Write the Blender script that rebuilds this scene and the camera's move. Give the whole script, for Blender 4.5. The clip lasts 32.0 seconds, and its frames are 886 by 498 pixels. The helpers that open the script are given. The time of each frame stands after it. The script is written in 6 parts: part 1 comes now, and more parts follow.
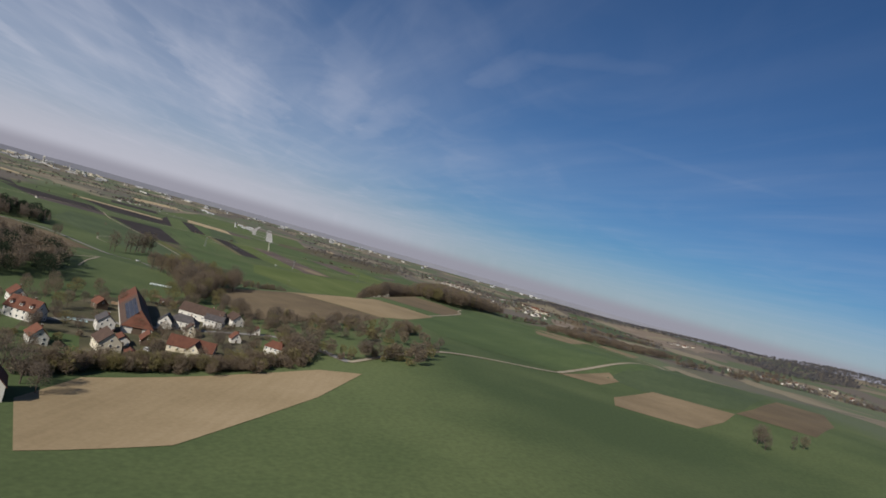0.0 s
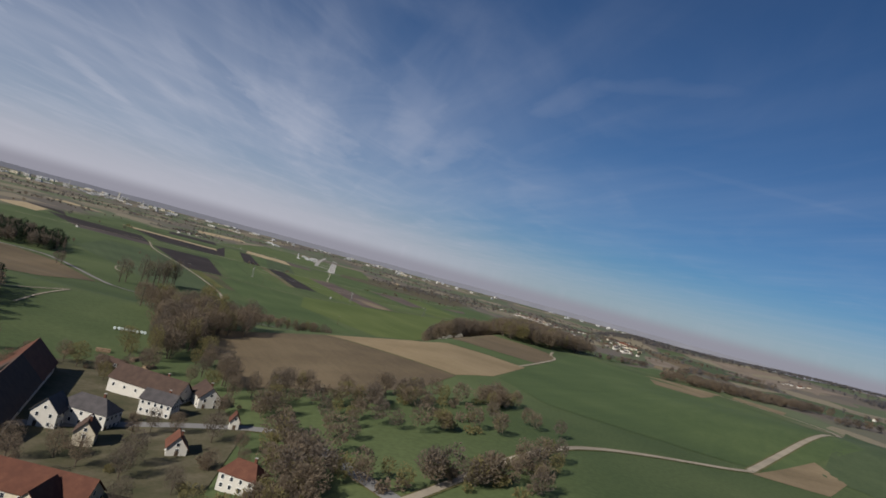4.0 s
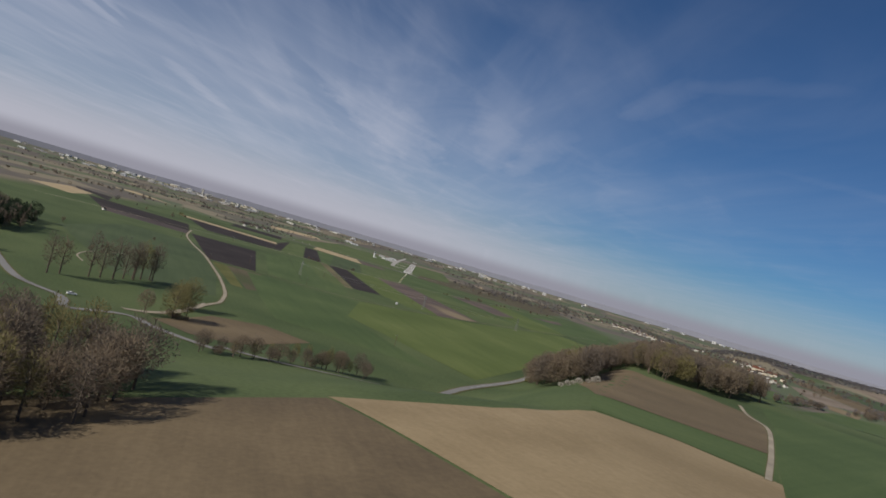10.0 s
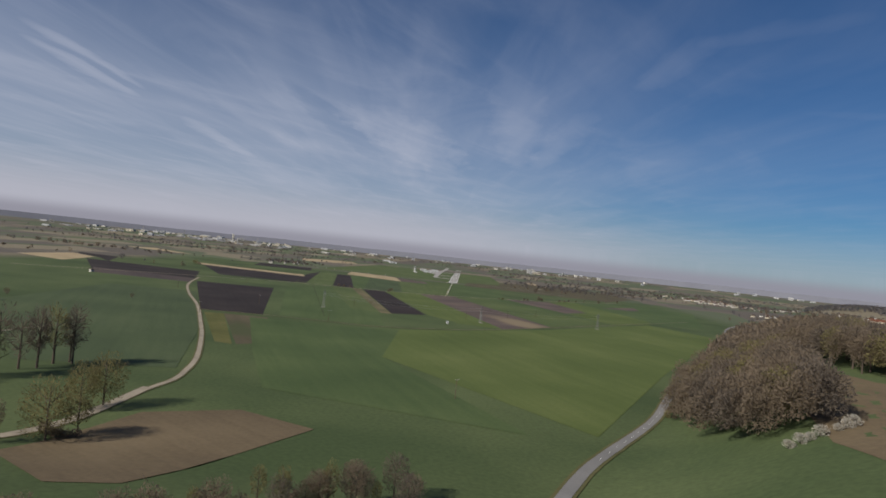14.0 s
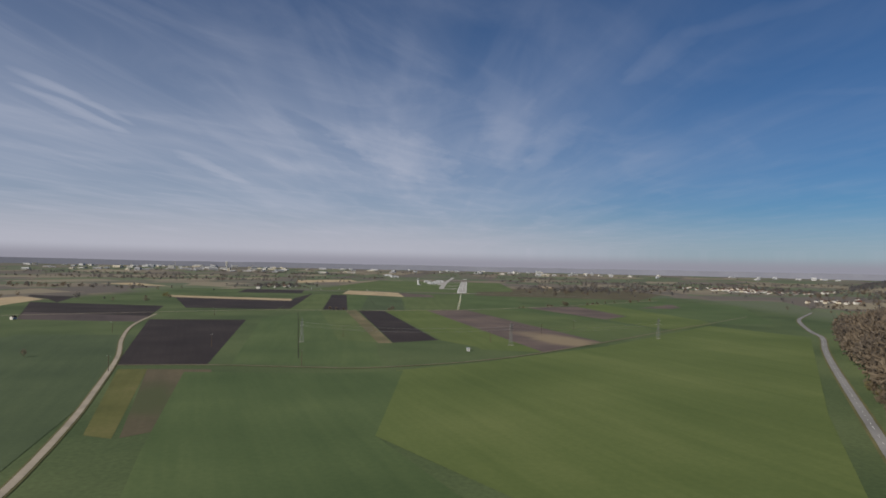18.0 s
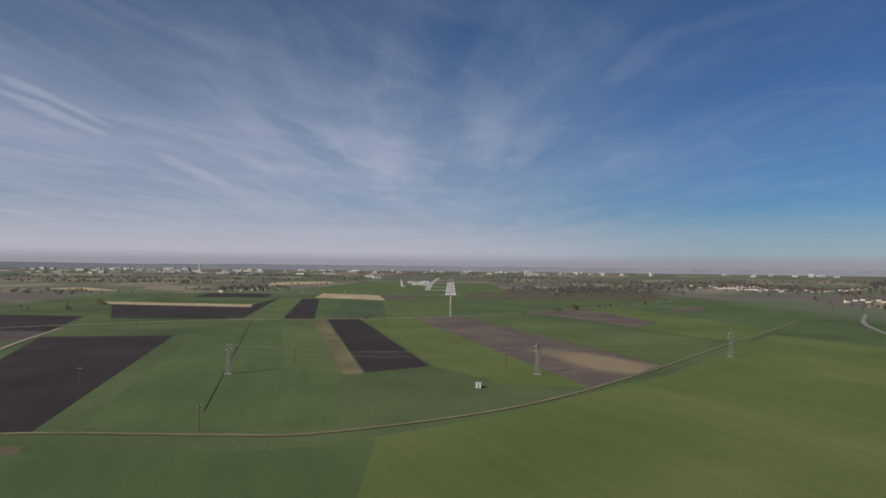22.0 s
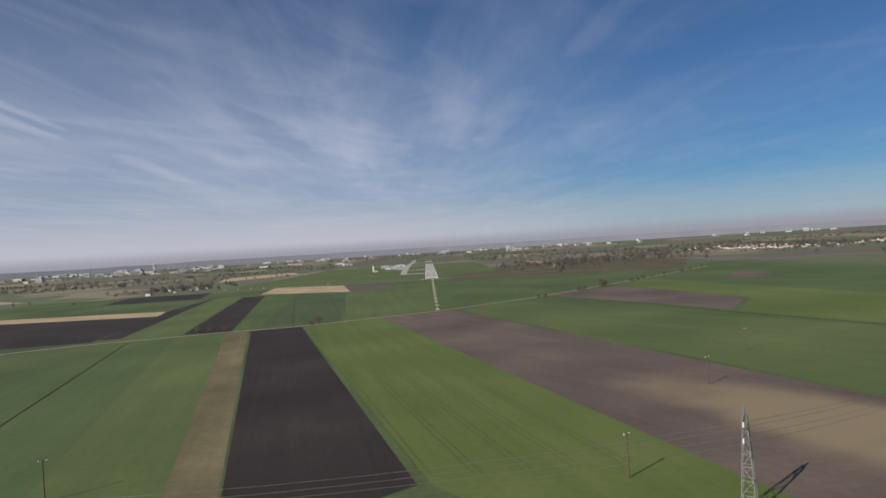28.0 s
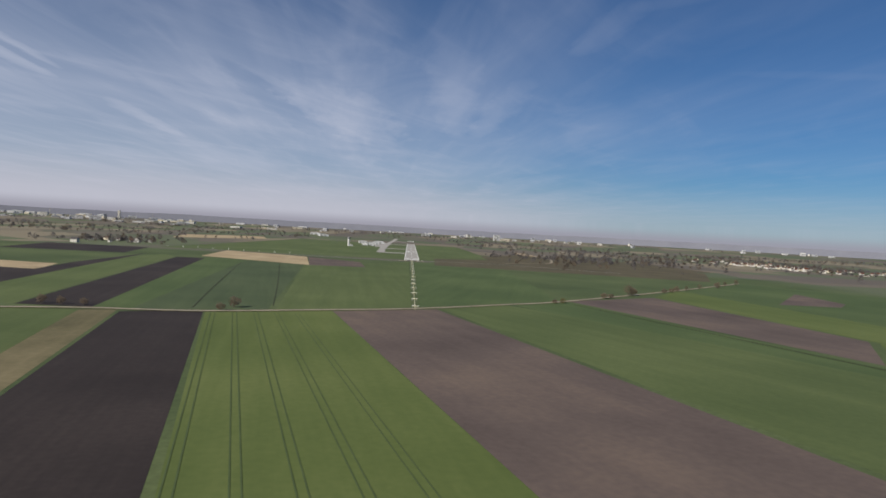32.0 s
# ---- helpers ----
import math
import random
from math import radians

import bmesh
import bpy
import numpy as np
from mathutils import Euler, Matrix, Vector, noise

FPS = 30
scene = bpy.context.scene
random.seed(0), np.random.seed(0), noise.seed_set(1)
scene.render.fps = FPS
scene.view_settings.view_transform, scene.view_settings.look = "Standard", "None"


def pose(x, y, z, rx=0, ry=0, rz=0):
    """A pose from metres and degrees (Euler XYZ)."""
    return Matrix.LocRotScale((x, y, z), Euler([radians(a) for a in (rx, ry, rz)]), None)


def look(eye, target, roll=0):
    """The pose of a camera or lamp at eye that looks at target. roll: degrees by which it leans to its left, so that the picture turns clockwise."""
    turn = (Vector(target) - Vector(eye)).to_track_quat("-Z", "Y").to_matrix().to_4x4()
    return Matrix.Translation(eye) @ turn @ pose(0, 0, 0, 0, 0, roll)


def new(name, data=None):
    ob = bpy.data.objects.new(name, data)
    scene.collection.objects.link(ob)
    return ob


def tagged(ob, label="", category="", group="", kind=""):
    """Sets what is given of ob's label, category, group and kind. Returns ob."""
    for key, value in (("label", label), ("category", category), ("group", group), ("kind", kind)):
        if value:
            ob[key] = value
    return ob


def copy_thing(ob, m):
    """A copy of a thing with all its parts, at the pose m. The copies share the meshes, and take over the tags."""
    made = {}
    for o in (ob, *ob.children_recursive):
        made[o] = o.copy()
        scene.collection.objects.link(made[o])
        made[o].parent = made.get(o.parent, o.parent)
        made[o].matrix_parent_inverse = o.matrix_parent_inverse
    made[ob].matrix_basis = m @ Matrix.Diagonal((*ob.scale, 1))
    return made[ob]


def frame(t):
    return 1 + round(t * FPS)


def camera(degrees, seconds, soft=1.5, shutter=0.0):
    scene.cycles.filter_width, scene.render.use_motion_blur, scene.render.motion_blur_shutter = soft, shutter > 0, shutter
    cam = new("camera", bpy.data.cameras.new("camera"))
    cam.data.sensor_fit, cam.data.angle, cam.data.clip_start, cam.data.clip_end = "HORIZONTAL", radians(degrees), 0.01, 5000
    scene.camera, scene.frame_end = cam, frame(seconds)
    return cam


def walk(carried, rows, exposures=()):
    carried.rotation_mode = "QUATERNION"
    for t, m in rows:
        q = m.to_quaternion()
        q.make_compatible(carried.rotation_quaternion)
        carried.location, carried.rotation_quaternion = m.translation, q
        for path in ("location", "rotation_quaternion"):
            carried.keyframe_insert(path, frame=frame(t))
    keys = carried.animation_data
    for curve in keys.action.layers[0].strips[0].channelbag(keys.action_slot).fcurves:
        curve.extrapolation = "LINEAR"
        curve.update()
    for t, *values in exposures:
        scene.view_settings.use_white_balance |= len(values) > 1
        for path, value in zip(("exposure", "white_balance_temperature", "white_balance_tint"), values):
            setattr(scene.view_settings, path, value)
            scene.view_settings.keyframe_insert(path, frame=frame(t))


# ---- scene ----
# The place: farmland on a valley floor before an airfield, seen from an approaching light aircraft.
cam = camera(69.36, 32.0, soft=1.7)
PATH = [
    (0, (-17.53, -2044.83, 80.83), (-17.0017, -2042.8990, 80.8735), 15.69),
    (0.5, (-14.04, -2025.35, 80.16), (-13.5318, -2023.4123, 80.2065), 15.47),
    (1, (-10.59, -2005.87, 79.49), (-10.0979, -2003.9272, 79.5537), 15.90),
    (1.5, (-7.20, -1986.39, 78.83), (-6.7329, -1984.4451, 78.8996), 16.10),
    (2, (-3.92, -1966.91, 78.17), (-3.4745, -1964.9651, 78.2464), 15.40),
    (2.5, (-0.77, -1947.44, 77.53), (-0.3639, -1945.4867, 77.6188), 15.90),
    (3, (2.23, -1927.98, 76.90), (2.6054, -1926.0173, 76.9847), 15.84),
    (3.5, (5.09, -1908.53, 76.27), (5.4237, -1906.5601, 76.3548), 16.02),
    (5.5, (14.96, -1830.88, 73.71), (15.1979, -1828.8939, 73.7688), 9.84),
    (6, (16.99, -1811.53, 73.03), (17.2314, -1809.5427, 73.0880), 8.70),
    (6.5, (18.85, -1792.20, 72.33), (19.0771, -1790.2168, 72.3979), 9.73),
    (7, (20.53, -1772.91, 71.62), (20.7378, -1770.9238, 71.6850), 11.05),
    (7.5, (22.02, -1753.66, 70.88), (22.2092, -1751.6709, 70.9585), 12.32),
    (8, (23.31, -1734.45, 70.13), (23.4869, -1732.4631, 70.1988), 12.23),
    (8.5, (24.40, -1715.30, 69.35), (24.5476, -1713.3031, 69.4043), 13.52),
    (9, (25.30, -1696.19, 68.55), (25.4082, -1694.1969, 68.5923), 14.10),
    (9.5, (25.98, -1677.14, 67.74), (26.0578, -1675.1462, 67.7738), 15.53),
    (10, (26.45, -1658.14, 66.92), (26.5044, -1656.1459, 66.9433), 16.23),
    (10.5, (26.71, -1639.19, 66.09), (26.7464, -1637.1866, 66.1071), 15.47),
    (11, (26.77, -1620.26, 65.26), (26.7858, -1618.2574, 65.2733), 14.28),
    (11.5, (26.62, -1601.35, 64.44), (26.6103, -1599.3471, 64.4669), 12.01),
    (12, (26.27, -1582.45, 63.64), (26.2312, -1580.4470, 63.6626), 8.24),
    (12.5, (25.72, -1563.55, 62.87), (25.6514, -1561.5486, 62.8843), 8.22),
    (13, (25.00, -1544.64, 62.13), (24.9222, -1542.6461, 62.1308), 8.26),
    (13.5, (24.11, -1525.74, 61.43), (24.0330, -1523.7412, 61.4393), 7.98),
    (14, (23.06, -1506.84, 60.77), (22.9880, -1504.8438, 60.7911), 6.07),
    (14.5, (21.88, -1487.96, 60.16), (21.8049, -1485.9660, 60.1860), 6.00),
    (16.5, (16.06, -1412.74, 58.10), (15.9614, -1410.7419, 58.1451), 0.94),
    (17, (14.53, -1394.03, 57.64), (14.4334, -1392.0290, 57.6936), 0.45),
    (17.5, (12.99, -1375.35, 57.19), (12.9012, -1373.3479, 57.2456), 0.52),
    (18, (11.44, -1356.69, 56.76), (11.3626, -1354.6955, 56.8128), 1.17),
    (18.5, (9.90, -1338.07, 56.32), (9.8366, -1336.0699, 56.3823), 0.91),
    (19, (8.39, -1319.47, 55.89), (8.3273, -1317.4725, 55.9388), 1.19),
    (19.5, (6.93, -1300.91, 55.45), (6.8843, -1298.9065, 55.5035), 2.57),
    (20, (5.53, -1282.38, 54.99), (5.4851, -1280.3767, 55.0562), 0.20),
    (20.5, (4.17, -1263.89, 54.53), (4.1190, -1261.8884, 54.5910), -2.12),
    (21, (2.88, -1245.44, 54.05), (2.8176, -1243.4460, 54.1138), -0.61),
    (21.5, (1.65, -1227.05, 53.56), (1.6028, -1225.0520, 53.6156), -0.25),
    (22, (0.50, -1208.71, 53.04), (0.4740, -1206.7075, 53.0957), 0.59),
    (22.5, (-0.57, -1190.41, 52.50), (-0.5900, -1188.4108, 52.5539), 0.55),
    (23, (-1.56, -1172.15, 51.95), (-1.5808, -1170.1540, 51.9951), 1.75),
    (23.5, (-2.44, -1153.92, 51.37), (-2.4583, -1151.9233, 51.4178), 0.74),
    (24, (-3.21, -1135.71, 50.76), (-3.2369, -1133.7097, 50.8076), -1.94),
    (24.5, (-3.87, -1117.50, 50.15), (-3.8931, -1115.5039, 50.1812), -0.23),
    (25, (-4.41, -1099.30, 49.51), (-4.4169, -1097.2961, 49.5441), -1.86),
    (25.5, (-4.83, -1081.08, 48.86), (-4.8397, -1079.0786, 48.8905), -1.02),
    (27.5, (-5.45, -1008.08, 46.12), (-5.4117, -1006.0830, 46.1282), -2.74),
    (28, (-5.46, -989.85, 45.40), (-5.4085, -987.8493, 45.3979), -3.56),
    (28.5, (-5.43, -971.63, 44.66), (-5.3519, -969.6267, 44.6479), -3.89),
    (29, (-5.36, -953.41, 43.90), (-5.2621, -951.4159, 43.8900), -0.44),
    (29.5, (-5.27, -935.21, 43.12), (-5.1454, -933.2183, 43.1154), 1.42),
    (30, (-5.17, -917.03, 42.33), (-5.0171, -915.0341, 42.3125), 2.56),
    (30.5, (-5.05, -898.86, 41.53), (-4.9000, -896.8629, 41.4941), 1.92),
    (31, (-4.93, -880.70, 40.72), (-4.7922, -878.7008, 40.6738), 2.55),
    (31.5, (-4.81, -862.54, 39.90), (-4.6928, -860.5441, 39.8534), 2.46),
    (32, (-4.69, -844.39, 39.08), (-4.5834, -842.3911, 39.0279), 3.16),
]
EXPOSURE = [(0.0, 0.17), (2.0, 0.10), (6.0, 0.06), (24.0, 0.07), (29.0, 0.25), (32.0, 0.25)]
walk(cam, [(t, look(eye, target, roll)) for t, eye, target, roll in PATH], EXPOSURE)

# ---------------------------------------------------------------- light
SUN_DIR = Vector((-0.66, -0.60, 0.54)).normalized()
sun_data = bpy.data.lights.new("sun", "SUN")
sun_data.energy, sun_data.angle, sun_data.color = 5.0, radians(0.5), (1.0, 0.93, 0.82)
sun = new("sun", sun_data)
sun.matrix_world = look((0, 0, 400), Vector((0, 0, 400)) - SUN_DIR)

world = bpy.data.worlds.new("sky")
scene.world = world
world.use_nodes = True
wn, wl = world.node_tree.nodes, world.node_tree.links
wn.clear()


def wnode(kind, **kw):
    n = wn.new(kind)
    for k, v in kw.items():
        if k == "op":
            n.operation = v
        elif k == "blend":
            n.blend_type = v
    return n


def wmath(op, a, b=None, clamp=False):
    n = wnode("ShaderNodeMath", op=op)
    n.use_clamp = clamp
    for i, v in enumerate((a, b)):
        if v is None:
            continue
        if isinstance(v, (int, float)):
            n.inputs[i].default_value = v
        else:
            wl.new(v, n.inputs[i])
    return n.outputs[0]


sky = wn.new("ShaderNodeTexSky")
sky.sky_type, sky.sun_disc = "NISHITA", False
sky.sun_elevation = math.asin(SUN_DIR.z)
sky.sun_rotation = math.atan2(SUN_DIR.x, SUN_DIR.y)
sky.altitude, sky.air_density, sky.dust_density, sky.ozone_density = 500, 1.0, 0.6, 1.6
wtc = wn.new("ShaderNodeTexCoord")
wsep = wn.new("ShaderNodeSeparateXYZ")
wl.new(wtc.outputs["Generated"], wsep.inputs[0])
zc = wmath("MAXIMUM", wsep.outputs[2], 0.03)
cu, cv = wmath("DIVIDE", wsep.outputs[0], zc), wmath("DIVIDE", wsep.outputs[1], zc)


def cirrus(turn, across, along, low, high, detail, seed, warp=0.0):
    """Streaks of high cloud on a flat layer, drawn out along one direction."""
    c, s = math.cos(radians(turn)), math.sin(radians(turn))
    u = wmath("ADD", wmath("MULTIPLY", cu, c * across), wmath("MULTIPLY", cv, s * across))
    v = wmath("ADD", wmath("MULTIPLY", cu, -s * along), wmath("MULTIPLY", cv, c * along))
    comb = wn.new("ShaderNodeCombineXYZ")
    wl.new(u, comb.inputs[0])
    wl.new(v, comb.inputs[1])
    comb.inputs[2].default_value = seed
    n = wn.new("ShaderNodeTexNoise")
    n.inputs["Scale"].default_value, n.inputs["Detail"].default_value = 1.0, detail
    n.inputs["Roughness"].default_value, n.inputs["Distortion"].default_value = 0.55, warp
    wl.new(comb.outputs[0], n.inputs["Vector"])
    m = wn.new("ShaderNodeMapRange")
    m.interpolation_type = "SMOOTHSTEP"
    m.inputs[1].default_value, m.inputs[2].default_value = low, high
    wl.new(n.outputs[0], m.inputs[0])
    return m.outputs[0]


side = wn.new("ShaderNodeMapRange")
side.interpolation_type = "SMOOTHSTEP"
side.inputs[1].default_value, side.inputs[2].default_value = 0.50, -0.34
wl.new(wsep.outputs[0], side.inputs[0])
def wisp(u0, v0, u1, v1, wide, power):
    """One drawn-out wisp of cloud between two places on the layer, ragged along its edges and fading to its ends."""
    length, ang = math.hypot(u1 - u0, v1 - v0), math.atan2(v1 - v0, u1 - u0)
    c, s = math.cos(ang), math.sin(ang)
    du, dv = wmath("SUBTRACT", cu, (u0 + u1) / 2), wmath("SUBTRACT", cv, (v0 + v1) / 2)
    along = wmath("ADD", wmath("MULTIPLY", du, c * 2 / length), wmath("MULTIPLY", dv, s * 2 / length))
    across = wmath("ADD", wmath("MULTIPLY", du, -s / wide), wmath("MULTIPLY", dv, c / wide))
    across = wmath("ADD", across, wmath("MULTIPLY", wmath("SUBTRACT", rag, 0.5), 2.4))
    r2 = wmath("ADD", wmath("POWER", wmath("ABSOLUTE", along), 4.0), wmath("MULTIPLY", across, across))
    return wmath("MULTIPLY", wmath("SUBTRACT", 1.0, r2, True), power)


rag_at = wn.new("ShaderNodeCombineXYZ")
wl.new(wmath("MULTIPLY", cu, 3.2), rag_at.inputs[0])
wl.new(wmath("MULTIPLY", cv, 1.1), rag_at.inputs[1])
rag_noise = wn.new("ShaderNodeTexNoise")
rag_noise.inputs["Scale"].default_value, rag_noise.inputs["Detail"].default_value, rag_noise.inputs["Roughness"].default_value = 1.0, 7, 0.62
wl.new(rag_at.outputs[0], rag_noise.inputs["Vector"])
rag = rag_noise.outputs[0]
streaks = wmath("ADD", wmath("MULTIPLY", cirrus(4, 1.2, 0.16, 0.40, 0.84, 4, 3.1, 0.4), 0.34),
                wmath("MULTIPLY", cirrus(3, 3.4, 0.5, 0.42, 0.92, 6, 8.3, 0.7), 0.22))
puffs = wmath("MULTIPLY", cirrus(-20, 1.2, 0.5, 0.42, 0.86, 8, 5.5, 0.8), 0.38)
veil = wmath("ADD", wmath("MULTIPLY", cirrus(10, 0.35, 0.12, 0.34, 0.74, 3, 1.7), 0.30), puffs)
for spec in ((-2.40, 3.2, -2.52, 4.7, 0.10, 0.30), (-2.65, 3.5, -2.72, 5.0, 0.10, 0.34), (-2.68, 5.6, -2.85, 8.2, 0.14, 0.34), (-1.9, 4.4, -2.0, 7.4, 0.16, 0.16), (-0.75, 4.4, -0.35, 8.0, 0.42, 0.30),
             (0.15, 3.2, 0.45, 6.8, 0.20, 0.22), (0.82, 3.5, 0.90, 2.6, 0.12, 0.26), (0.88, 2.75, 1.35, 2.25, 0.10, 0.22), (0.6, 6.8, 0.72, 4.0, 0.16, 0.26), (1.75, 3.6, 3.1, 3.4, 0.10, 0.14)):
    streaks = wmath("ADD", streaks, wisp(*spec))
streaks = wmath("SUBTRACT", streaks, wmath("ADD", wisp(-1.24, 3.9, -1.08, 7.4, 0.15, 0.26), wisp(-2.5, 3.6, -2.66, 5.4, 0.07, 0.22)), True)
cover = wmath("MULTIPLY", wmath("ADD", streaks, veil), wmath("ADD", wmath("MULTIPLY", side.outputs[0], 0.78), 0.24), True)
high = wn.new("ShaderNodeMapRange")
high.interpolation_type = "SMOOTHSTEP"
high.inputs[1].default_value, high.inputs[2].default_value = 0.16, 0.46
high.inputs[3].default_value, high.inputs[4].default_value = 1.0, 0.42
wl.new(wsep.outputs[2], high.inputs[0])
cover = wmath("MULTIPLY", cover, high.outputs[0])
cloud = wn.new("ShaderNodeMix")
cloud.data_type = "RGBA"
cloud.inputs[7].default_value = (4.6, 4.9, 6.0, 1)
wl.new(cover, cloud.inputs[0])
tone = wn.new("ShaderNodeMix")
tone.data_type, tone.blend_type = "RGBA", "MULTIPLY"
tone.inputs[0].default_value = 1.0
tone.inputs[7].default_value = (0.215, 0.375, 0.565, 1)
wl.new(sky.outputs[0], tone.inputs[6])
wl.new(tone.outputs[2], cloud.inputs[6])
haze = wn.new("ShaderNodeMapRange")
haze.interpolation_type = "SMOOTHERSTEP"
haze.inputs[1].default_value, haze.inputs[2].default_value = 0.11, 0.005
haze.inputs[4].default_value = 0.92
wl.new(wsep.outputs[2], haze.inputs[0])
low = wn.new("ShaderNodeMapRange")
low.interpolation_type = "SMOOTHSTEP"
low.inputs[1].default_value, low.inputs[2].default_value = 0.42, 0.05
wl.new(wsep.outputs[2], low.inputs[0])
milk = wn.new("ShaderNodeMix")
milk.data_type = "RGBA"
milk.inputs[7].default_value = (4.3, 4.65, 5.6, 1)
wl.new(wmath("MULTIPLY", wmath("MULTIPLY", low.outputs[0], side.outputs[0]), 0.56), milk.inputs[0])
wl.new(cloud.outputs[2], milk.inputs[6])
air = wn.new("ShaderNodeMix")
air.data_type = "RGBA"
air.inputs[7].default_value = (4.7, 4.7, 5.4, 1)
lee = wn.new("ShaderNodeMapRange")
lee.interpolation_type = "SMOOTHSTEP"
lee.inputs[1].default_value, lee.inputs[2].default_value = 0.42, -0.15
lee.inputs[3].default_value, lee.inputs[4].default_value = 0.42, 1.0
wl.new(wsep.outputs[0], lee.inputs[0])
wl.new(wmath("MULTIPLY", haze.outputs[0], lee.outputs[0]), air.inputs[0])
wl.new(milk.outputs[2], air.inputs[6])
smog = wn.new("ShaderNodeMapRange")
smog.interpolation_type = "SMOOTHSTEP"
smog.inputs[1].default_value, smog.inputs[2].default_value = 0.024, 0.004
smog.inputs[4].default_value = 0.92
wl.new(wsep.outputs[2], smog.inputs[0])
dusk = wn.new("ShaderNodeMix")
dusk.data_type = "RGBA"
dusk.inputs[7].default_value = (2.95, 2.9, 3.45, 1)
wl.new(smog.outputs[0], dusk.inputs[0])
wl.new(air.outputs[2], dusk.inputs[6])
back = wn.new("ShaderNodeBackground")
back.inputs[1].default_value = 0.092
wl.new(dusk.outputs[2], back.inputs[0])
wout = wn.new("ShaderNodeOutputWorld")
wl.new(back.outputs[0], wout.inputs[0])

# ---------------------------------------------------------------- materials
MATS = {}


def ramp_mat(name, stops, scale=0.5, fine=8.0, rough=0.9, bump=0.15, metal=0.0, stripe=None, island=0.0, obj_random=0.0, spread=0.0):
    """A matt surface: a coarse noise runs through colour stops, a fine one adds grain. stripe: (angle, metres, strength)."""
    if name in MATS:
        return MATS[name]
    m = bpy.data.materials.new(name)
    m.use_nodes = True
    nt = m.node_tree
    nd, ln = nt.nodes, nt.links
    bs = nd["Principled BSDF"]
    bs.inputs["Roughness"].default_value, bs.inputs["Metallic"].default_value = rough, metal
    bs.inputs["Specular IOR Level"].default_value = 0.25
    tc = nd.new("ShaderNodeTexCoord")
    co = nd.new("ShaderNodeTexNoise")
    co.inputs["Scale"].default_value, co.inputs["Detail"].default_value = scale, 4
    ln.new(tc.outputs["Object"], co.inputs["Vector"])
    fi = nd.new("ShaderNodeTexNoise")
    fi.inputs["Scale"].default_value, fi.inputs["Detail"].default_value = fine, 3
    ln.new(tc.outputs["Object"], fi.inputs["Vector"])
    mix = nd.new("ShaderNodeMath")
    mix.operation = "MULTIPLY_ADD"
    ln.new(fi.outputs[0], mix.inputs[0])
    mix.inputs[1].default_value = 0.35
    ln.new(co.outputs[0], mix.inputs[2])
    fac = mix.outputs[0]
    if stripe:
        ang, width, power = stripe
        mp = nd.new("ShaderNodeMapping")
        if width >= 1:
            # drill and plough rows: streaks many times longer than wide
            mp.vector_type = "TEXTURE"
            mp.inputs["Rotation"].default_value = (0, 0, radians(ang))
            mp.inputs["Scale"].default_value = (width, 140.0, 1)
            wv = nd.new("ShaderNodeTexNoise")
            wv.inputs["Scale"].default_value, wv.inputs["Detail"].default_value = 1.0, 5
            wv.inputs["Roughness"].default_value = 0.65
        else:
            mp.inputs["Rotation"].default_value = (0, 0, -radians(ang))
            wv = nd.new("ShaderNodeTexWave")
            wv.inputs["Scale"].default_value = 0.314 / width
            wv.inputs["Distortion"].default_value, wv.inputs["Detail"].default_value = 2.2, 3
            wv.inputs["Detail Scale"].default_value = 0.6
        ln.new(tc.outputs["Object"], mp.inputs["Vector"])
        ln.new(mp.outputs[0], wv.inputs["Vector"])
        ad = nd.new("ShaderNodeMath")
        ad.operation = "MULTIPLY_ADD"
        ln.new(wv.outputs[0 if width >= 1 else 1], ad.inputs[0])
        ad.inputs[1].default_value = power
        ln.new(fac, ad.inputs[2])
        fac = ad.outputs[0]
    if island or obj_random:
        if obj_random:
            ri = nd.new("ShaderNodeObjectInfo").outputs["Random"]
        else:
            ri = nd.new("ShaderNodeNewGeometry").outputs["Random Per Island"]
        ad = nd.new("ShaderNodeMath")
        ad.operation = "MULTIPLY_ADD"
        ln.new(ri, ad.inputs[0])
        ad.inputs[1].default_value = island or obj_random
        ln.new(fac, ad.inputs[2])
        fac = ad.outputs[0]
    rp = nd.new("ShaderNodeValToRGB")
    els = rp.color_ramp.elements
    if stripe and stripe[1] >= 1:
        mid, half = 0.675 + 0.5 * stripe[2], 0.20 + 0.17 * stripe[2]
        lo, hi = mid - half, mid + half
    else:
        lo, hi = 0.42 - spread, 0.98 + spread + (island or obj_random) * 0.8 + (stripe[2] * 0.7 if stripe else 0)
    for i, c in enumerate(stops):
        e = els[i] if i < 2 else els.new(i / (len(stops) - 1))
        e.position, e.color = i / max(1, len(stops) - 1), (*c, 1)
    spanned = nd.new("ShaderNodeMapRange")
    spanned.inputs[1].default_value, spanned.inputs[2].default_value = lo, hi
    ln.new(fac, spanned.inputs[0])
    bump_from, fac = fac, spanned.outputs[0]
    ln.new(fac, rp.inputs[0])
    ln.new(rp.outputs[0], bs.inputs["Base Color"])
    if bump:
        bp = nd.new("ShaderNodeBump")
        bp.inputs["Strength"].default_value, bp.inputs["Distance"].default_value = bump, 0.1
        ln.new(bump_from, bp.inputs["Height"])
        ln.new(bp.outputs[0], bs.inputs["Normal"])
    MATS[name] = m
    return m


